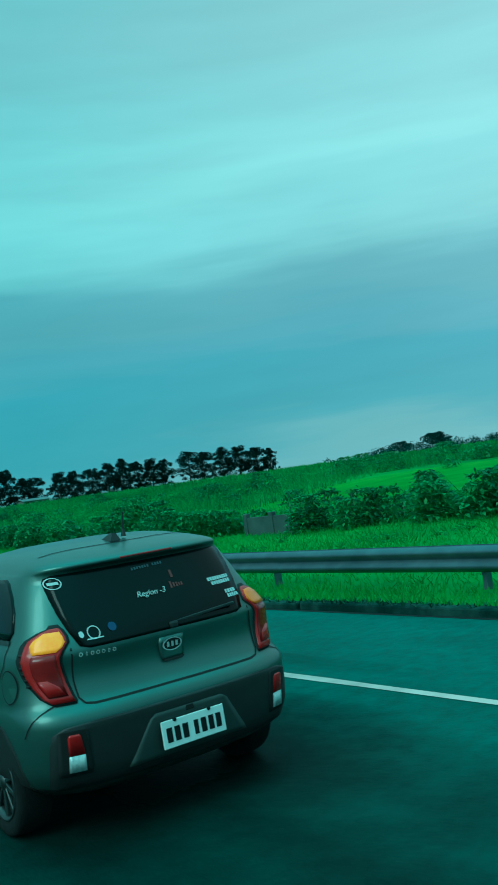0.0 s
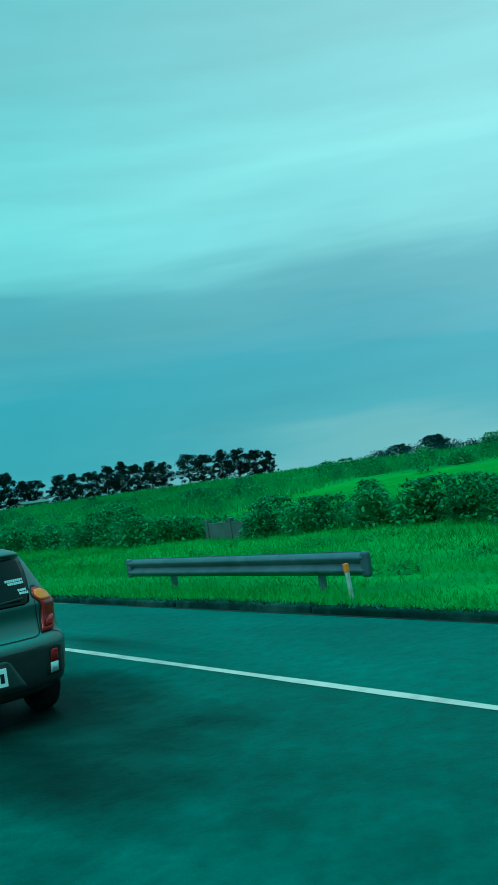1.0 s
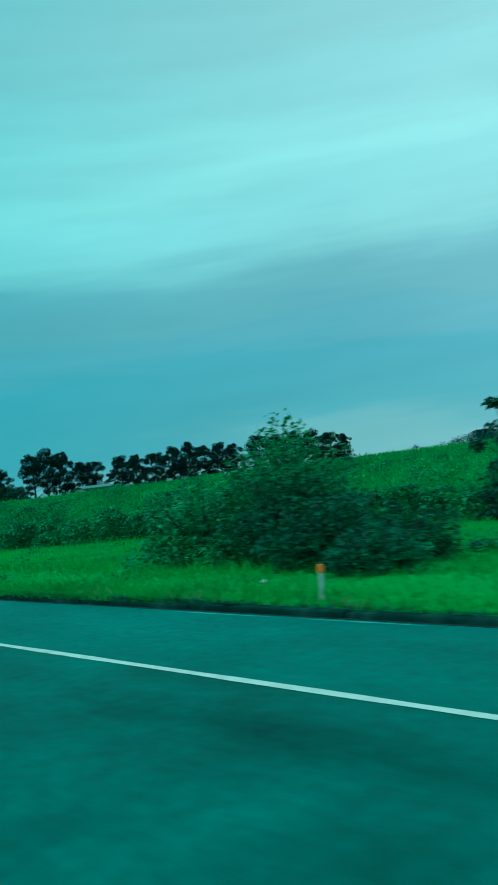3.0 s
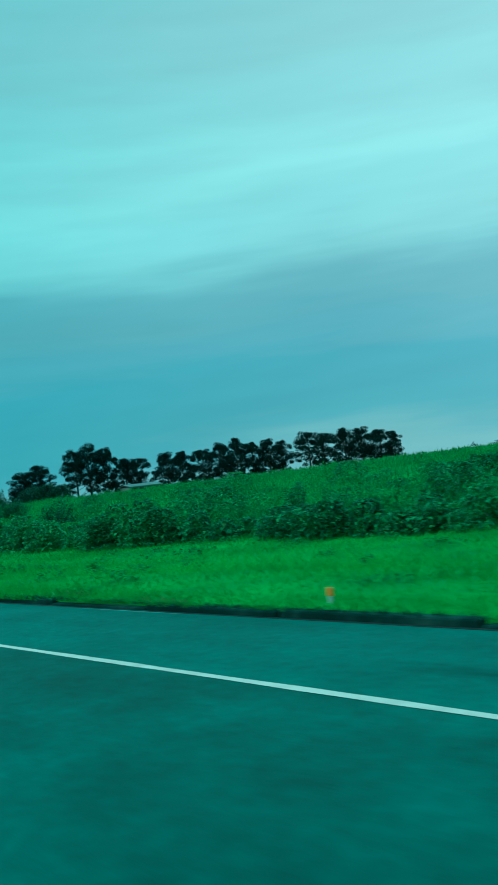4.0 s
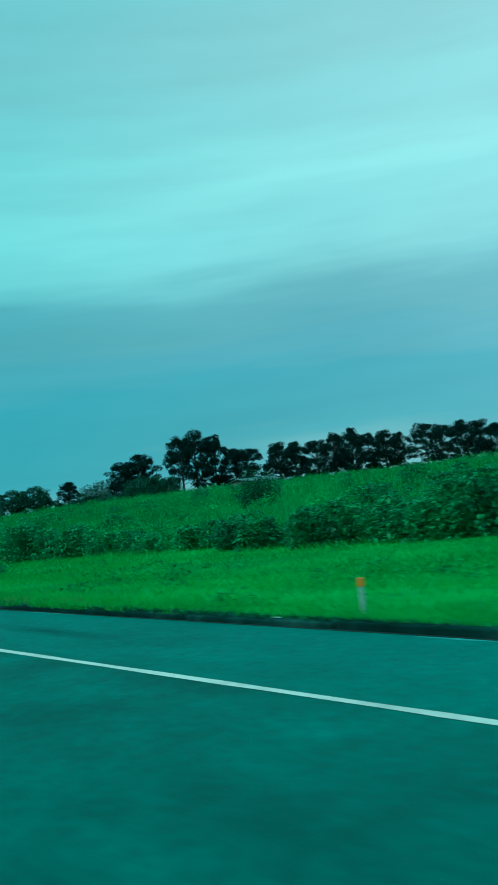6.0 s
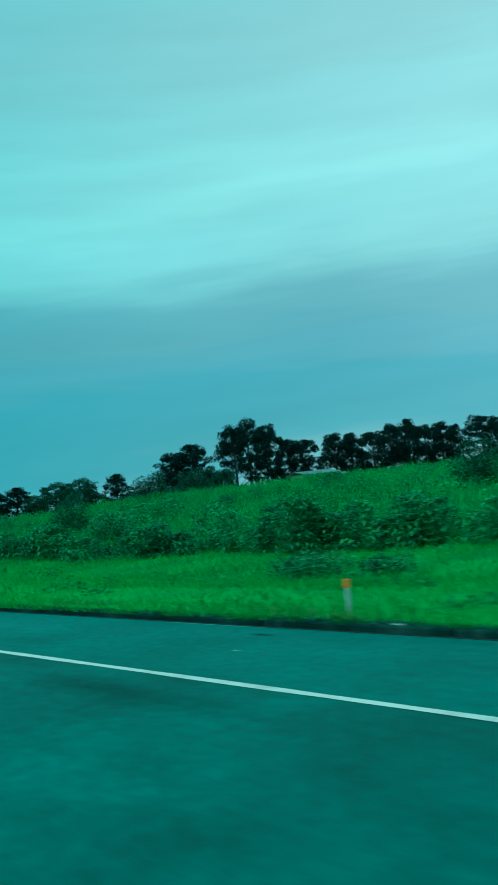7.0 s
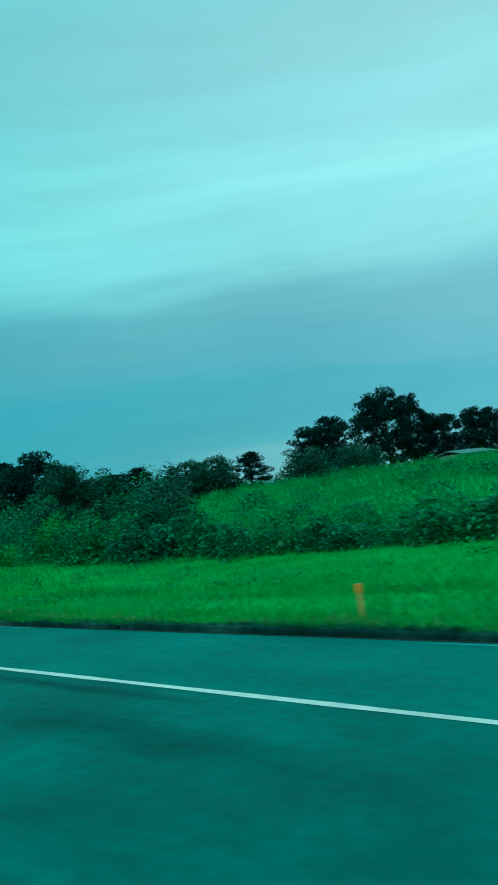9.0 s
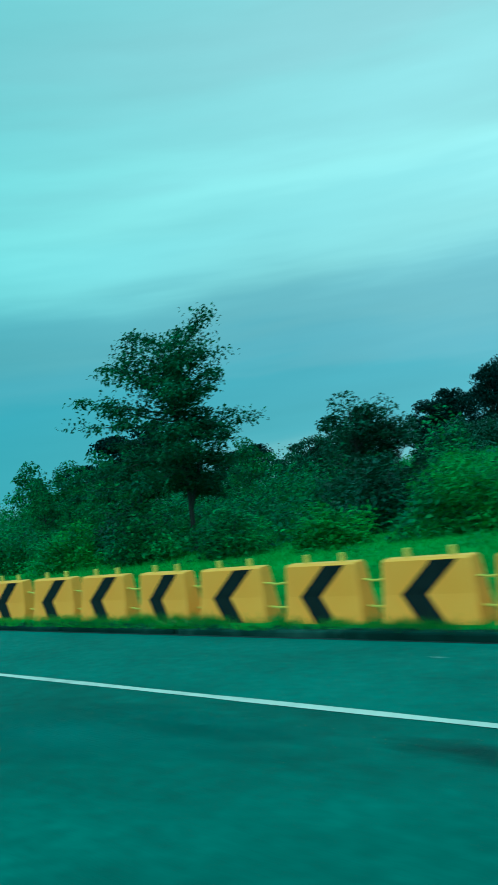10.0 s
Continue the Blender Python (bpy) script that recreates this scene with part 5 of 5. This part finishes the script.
sets = []
for k in range(90):
    cx, cy = r.uniform(7.36, 7.56), r.uniform(230.5, 258.5)
    xy = np.column_stack([r.normal(cx, 0.04, 80), r.normal(cy, 0.13, 80)])
    sets.append(blades(r, xy, land(np.maximum(xy[:, 0], 7.3), xy[:, 1]) - 0.01, 0.15 * r.uniform(0.5, 1.2), 0.016, 0.5))
v, f = join(sets)
thing("barrier_grass", "green grass tufts growing against the plastic barriers", "grass", data=mesh_np("barrier_grass", v, f, BLADES), kind="stuff")
sets = []
for k in range(70):
    cx, cy = 7.32 + 0.5 * r.uniform() ** 2, r.uniform(14, 330)
    xy = np.column_stack([r.normal(cx, 0.06, 70), r.normal(cy, 0.45, 70)])
    xy = xy[xy[:, 0] > 7.3]
    sets.append(blades(r, xy, land(xy[:, 0], xy[:, 1]) - 0.01, 0.12, 0.03, 0.6))
for k in range(60):
    cx, cy = 7.34 + 0.5 * r.uniform() ** 2, r.uniform(196, 231)
    xy = np.column_stack([r.normal(cx, 0.08, 60), r.normal(cy, 0.6, 60)])
    xy = xy[xy[:, 0] > 7.3]
    sets.append(blades(r, xy, land(xy[:, 0], xy[:, 1]) - 0.01, 0.10, 0.026, 0.6))
for k in range(18):
    cx, cy = r.normal(7.95, 0.14), r.normal(57.5, 0.4)
    xy = np.column_stack([r.normal(cx, 0.08, 50), r.normal(cy, 0.2, 50)])
    sets.append(blades(r, xy, land(xy[:, 0], xy[:, 1]) - 0.01, 0.13, 0.03, 0.7))
v, f = join(sets)
thing("dry_grass", "tufts of dry straw-coloured grass by the kerb", "grass", data=mesh_np("dry_grass", v, f, DIRT), kind="stuff")
# grass leaning over the kerb, in uneven runs
rk = np.random.default_rng(611)
sets = []
for k in range(640):
    cy = rk.uniform(10, 262)
    run = 0.5 + 0.5 * math.sin(cy * 0.37 + 2.0 * math.sin(cy * 0.091))
    if rk.uniform() > 0.12 + 0.88 * run ** 2:
        continue
    xy = np.column_stack([rk.normal(7.27 - 0.07 * run, 0.035, 60), rk.normal(cy, 0.22, 60)])
    sets.append(blades(rk, xy, np.full(60, 0.07), 0.085 * rk.uniform(0.6, 1.3), 0.022, 0.75))
for k in range(40):
    cy = rk.normal(115.9, 0.5)
    xy = np.column_stack([rk.normal(7.12, 0.05, 60), rk.normal(cy, 0.16, 60)])
    sets.append(blades(rk, xy, np.clip((xy[:, 0] - 7.04) * 1.5, 0.0, 0.1), 0.09, 0.022, 0.8))
v, f = join(sets)
thing("kerb_grass", "ragged green grass hanging over the kerb", "grass", data=mesh_np("kerb_grass", v, f, BLADES), kind="stuff")
n = 40000
xy = np.column_stack([rk.uniform(7.165, 7.31, n), rk.uniform(10, 330, n)])
thin = 0.5 + 0.5 * np.sin(xy[:, 1] * 0.9 + 2.2 * np.sin(xy[:, 1] * 0.23)) + 0.25 * np.sin(xy[:, 1] * 4.1)
xy = xy[rk.uniform(0, 1, n) < 0.35 + 0.65 * thin]
v, f = blades(rk, xy, np.full(len(xy), 0.085), 0.055, 0.028, 0.8)
thing("kerb_moss", "dark moss and short weeds covering the top of the kerb", "moss", data=mesh_np("kerb_moss", v, f, DEEP), kind="stuff")
weeds = []
for k in range(430):
    x, y = 8.4 + 12 * r.uniform(), r.uniform(12, 330)
    weeds.append((x, y, float(land(x, y)) - 0.03, r.uniform(0.2, 0.75), r.uniform(0.14, 0.38)))
clump_stuff("verge_weeds", "small dark weeds scattered through the verge grass", 35, weeds, 55, 0.12, CANE, "weeds")

# ---- marks on the road ----


def blotch(name, label, x, y, rx, ry, turn, mat, seed, z=0.004):
    """A thin uneven sheet lying on the asphalt."""
    v = [(0, 0, 0)]
    n = 28
    for k in range(n):
        a = 2 * math.pi * k / n
        g = 1 + 0.35 * noise.noise(Vector((math.cos(a) * 1.3 + seed * 7.1, math.sin(a) * 1.3, seed * 3.3)))
        v.append((g * math.cos(a), g * math.sin(a), 0))
    f = [(0, 1 + k, 1 + (k + 1) % n) for k in range(n)]
    me = mesh_from(name, v, f, mat)
    thing(name, label, "road stain", pose(x, y, z, 0, 0, turn) @ Matrix.Diagonal((rx, ry, 1, 1)), data=me, kind="structure")


for i, (x, y, rx, ry, turn) in enumerate((
                                          (4.1, 221.5, 0.22, 0.8, 0), (5.3, 123.2, 0.18, 1.6, 0), (4.5, 63.3, 0.2, 1.5, 0), (3.7, 28.6, 0.16, 1.8, 4), (5.7, 96.0, 0.2, 1.2, 0), (3.4, 104.8, 0.5, 2.4, 0), (5.9, 150.0, 0.2, 1.5, 0),
                                          (5.2, 24.0, 0.25, 1.8, 0), (3.9, 74.0, 0.4, 2.0, 0), (4.1, 168.0, 0.3, 1.6, 0), (4.0, 200.1, 0.13, 0.5, 0), (3.6, 212.0, 0.4, 1.6, 0), (4.25, 50.6, 0.35, 1.0, 0), (5.5, 134.6, 0.13, 0.6, 0), (5.05, 38.4, 0.06, 0.2, 0), (4.45, 118.4, 0.13, 1.8, 0), (5.2, 121.4, 0.2, 1.6, 0), (5.15, 127.2, 0.18, 1.5, 0), (4.4, 108.0, 0.14, 2.0, 0), (4.45, 214.5, 0.12, 2.2, 0), (4.4, 190.5, 0.13, 2.2, 0))):
    blotch("oil_stain", "dark worn stain on the asphalt", x, y, rx * 1.5, ry * 1.5, turn, STAIN, i)
for i, (x, y, rx, ry, turn) in enumerate(((3.95, 53.0, 0.75, 0.9, 20), (3.3, 90.0, 0.6, 2.0, 0), (2.3, 28.3, 0.12, 0.45, 0), (3.2, 196.0, 0.7, 1.8, 0), (3.5, 235.2, 0.6, 1.9, 10), (4.15, 234.4, 0.3, 1.4, 0), (3.9, 226.5, 0.3, 0.8, 0), (3.9, 203.2, 0.3, 1.2, 0), (4.2, 66.7, 0.3, 1.2, 15), (2.9, 120.0, 0.5, 3.0, 0), (3.0, 160.0, 0.5, 2.6, 0))):
    blotch("pale_patch", "paler worn patch in the asphalt", x, y, rx * 1.4, ry * 1.4, turn, PALE, i + 30)
for i, (x, y, rx, ry) in enumerate(((3.62, 36.15, 0.50, 0.55), (4.05, 36.35, 0.28, 0.4), (4.27, 231.8, 0.2, 0.75), (4.3, 228.2, 0.16, 0.6), (4.2, 204.2, 0.14, 0.9), (4.21, 132.28, 0.10, 0.32), (5.25, 132.0, 0.13, 0.45), (5.31, 130.7, 0.15, 0.5), (4.42, 51.4, 0.10, 0.6), (4.24, 179.2, 0.10, 0.3), (4.29, 180.6, 0.2, 0.6))):
    blotch("tar_patch", "dark irregular tar patch worn into the asphalt", x, y, rx * 1.3, ry * 1.3, 0, TAR, i + 80, 0.006)
# shade around the car, painted on the road as a dark soft-edged sheet
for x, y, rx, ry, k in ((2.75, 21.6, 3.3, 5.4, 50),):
    blotch("shade_patch", "dark sheet painting the shade on the asphalt under the car", x, y, rx, ry, 0, CAR_SHADE, k, 0.002)
for i, (x, y, rx, ry) in enumerate([(5.73 + 0.135 * j, 58.72 - 0.014 * j, 0.026, 0.08) for j in range(8)] + [(5.93, 56.23, 0.04, 0.12), (6.5, 233.74, 0.02, 0.08), (6.24, 227.5, 0.02, 0.06), (5.89, 223.94, 0.02, 0.09), (5.89, 168.46, 0.02, 0.07)]):
    blotch("paint_mark", "small faded pale mark on the asphalt shoulder", x, y, rx, ry, 0, FAINT, i + 60)
blotch("oil_stain", "small dark oil spot on the asphalt shoulder", 6.69, 168.95, 0.11, 0.3, 0, TAR, 70)
thing("road_patch", "square repaired patch of dark asphalt in the lane", "road patch", pose(3.78, 42.7, 0, 0, 0, 6), data=slab("road_patch", -0.45, 0.45, -0.6, 0.6, -0.02, 0.004, STAIN2), kind="structure")

v = [(3.52, 54.02), (3.62, 52.06), (4.44, 52.0), (4.72, 52.7), (4.72, 53.3), (4.36, 53.8)]
k = len(v)
thing("pale_repair", "paler repaired patch of asphalt touching the edge line", "road patch", data=mesh_from("pale_repair", [(p, q, 0.003) for p, q in v] + [(p, q, -0.02) for p, q in v], [tuple(range(k))[::-1]] + [(i, (i + 1) % k, (i + 1) % k + k, i + k) for i in range(k)], PATCH), kind="structure")
rng = random.Random(15)
for i, (x, y, w) in enumerate(((7.62, 132.6, 0.13), (8.2, 142.2, 0.14), (7.62, 178.5, 0.20), (8.0, 43.7, 0.12), (7.8, 50.0, 0.16), (7.55, 96.5, 0.15), (7.6, 190.2, 0.16), (8.6, 79.6, 0.14))):
    bm = bmesh.new()
    bmesh.ops.create_icosphere(bm, subdivisions=2, radius=0.5)
    for v in bm.verts:
        v.co *= 1 + 0.35 * noise.noise(v.co * 3 + Vector((i * 5.0, 0, 0)))
        v.co = Vector((v.co.x * w * 0.6, v.co.y * w, v.co.z * w * 0.45))
    thing("litter", "crumpled white plastic litter lying in the grass", "litter", pose(x, y, float(land(x, y)) + 0.10 * w + 0.05, 0, 0, rng.uniform(0, 180)), "litter along the kerb", bm_mesh("litter", bm, LITTER))

# ---- kerb ----
bm = bmesh.new()
box(bm, (0.16, 2.94, 0.32), (0, 0, 0.0), 0.025, 2)
KERB_STONE = bm_mesh("kerb_stone", bm, KERB)
kerb = thing("kerb", "dark mossy concrete kerb along the road edge", "kerb", kind="structure")
rng = random.Random(7)
for i in range(130):
    sunk = 0.035 if i % 17 == 11 or i in (41, 42) else 0.0
    part("kerb_stone", KERB_STONE, kerb, "", pose(KERB_X + 0.10 + rng.uniform(-0.012, 0.012), -30 + 3.0 * i, -0.075 - sunk + rng.uniform(-0.02, 0.012), 0, rng.uniform(-2, 2), rng.uniform(-0.25, 0.25)))

thing("gutter_dirt", "thin black line along the foot of the kerb", "gutter", data=slab("gutter_dirt", KERB_X - 0.035, KERB_X + 0.03, -30, 360, -0.02, 0.004, SEAM), kind="structure")

rng = random.Random(41)
for i in range(30):
    y, n, w = 12 + 7.6 * i + rng.uniform(-3, 3), rng.uniform(0.8, 3.2), rng.uniform(0.012, 0.03)
    x = KERB_X - 0.06 - rng.uniform(0, 0.05)
    edge = [(x + w * math.sin(math.pi * j / 12) * rng.uniform(0.6, 1.2), y + n * j / 12) for j in range(13)] + [(x - w * math.sin(math.pi * j / 12) * rng.uniform(0.6, 1.2), y + n * j / 12) for j in range(11, 0, -1)]
    k = len(edge)
    thing("gutter_dust", "pale streak of washed dust along the gutter", "dust", data=mesh_from("gutter_dust", [(p, q, 0.004) for p, q in edge] + [(p, q, -0.01) for p, q in edge], [tuple(range(k)), tuple(range(k, 2 * k))[::-1]] + [(j, j + k, (j + 1) % k + k, (j + 1) % k) for j in range(k)], DUST), kind="structure")

rng = random.Random(23)
flakes = [(20 + 9.1 * i + rng.uniform(-3, 3), rng.uniform(0.35, 0.8)) for i in range(26) if i % 3] + [(112.4, 1.3), (114.7, 1.1), (117.6, 0.9), (225.9, 1.1), (206.6, 1.0), (65.6, 0.9)]
for i, (y, s) in enumerate(flakes):
    bm = bmesh.new()
    box(bm, (0.10 * s, 0.42 * s, 0.012), (0, 0, 0), 0.004, 1)
    for v in bm.verts:
        v.co += Vector((0.02, 0.06, 0)) * noise.noise(v.co * 9 + Vector((i, 0, 0)))
    part("paint_flake", bm_mesh("paint_flake", bm, FLAKE), kerb, "pale worn remnant of paint", pose(KERB_X + 0.085, y, 0.092, 0, 0, rng.uniform(-8, 8)))

# broken kerb: a pale concrete slab lying on the kerb line, a rounded lump beside it, grass over the gap
bm = bmesh.new()
box(bm, (0.16, 0.72, 0.04), (0, 0, 0), 0.010, 2)
for v in bm.verts:
    v.co += Vector((0.03, 0.05, 0.012)) * noise.noise(v.co * 4 + Vector((3.0, 1.0, 0)))
thing("broken_slab", "pale broken concrete slab lying on the kerb line", "concrete slab", pose(7.20, 34.72, 0.135, 3, 0, 2), data=bm_mesh("broken_slab", bm, CONCRETE))
bm = bmesh.new()
bmesh.ops.create_icosphere(bm, subdivisions=3, radius=0.5)
for v in bm.verts:
    v.co *= 1 + 0.2 * noise.noise(v.co * 2.5)
    v.co = Vector((v.co.x * 0.22, v.co.y * 0.36, max(v.co.z, -0.3) * 0.16))
thing("concrete_lump", "rounded pale lump of concrete beside the broken kerb", "rubble", pose(7.27, 34.12, 0.12, 0, 0, 8), data=bm_mesh("concrete_lump", bm, LITTER, True))
sets = []
for k in range(46):
    cx, cy = rk.normal(7.16, 0.06), rk.normal(35.65, 0.2)
    xy = np.column_stack([rk.normal(cx, 0.05, 50), rk.normal(cy, 0.12, 50)])
    sets.append(blades(rk, xy, np.clip((xy[:, 0] - 7.04) * 1.4, 0.0, 0.12), 0.13 * rk.uniform(0.6, 1.2), 0.022, 0.7))
v, f = join(sets)
thing("gap_grass", "green grass growing out of a gap in the kerb", "grass", data=mesh_np("gap_grass", v, f, BLADES), kind="stuff")
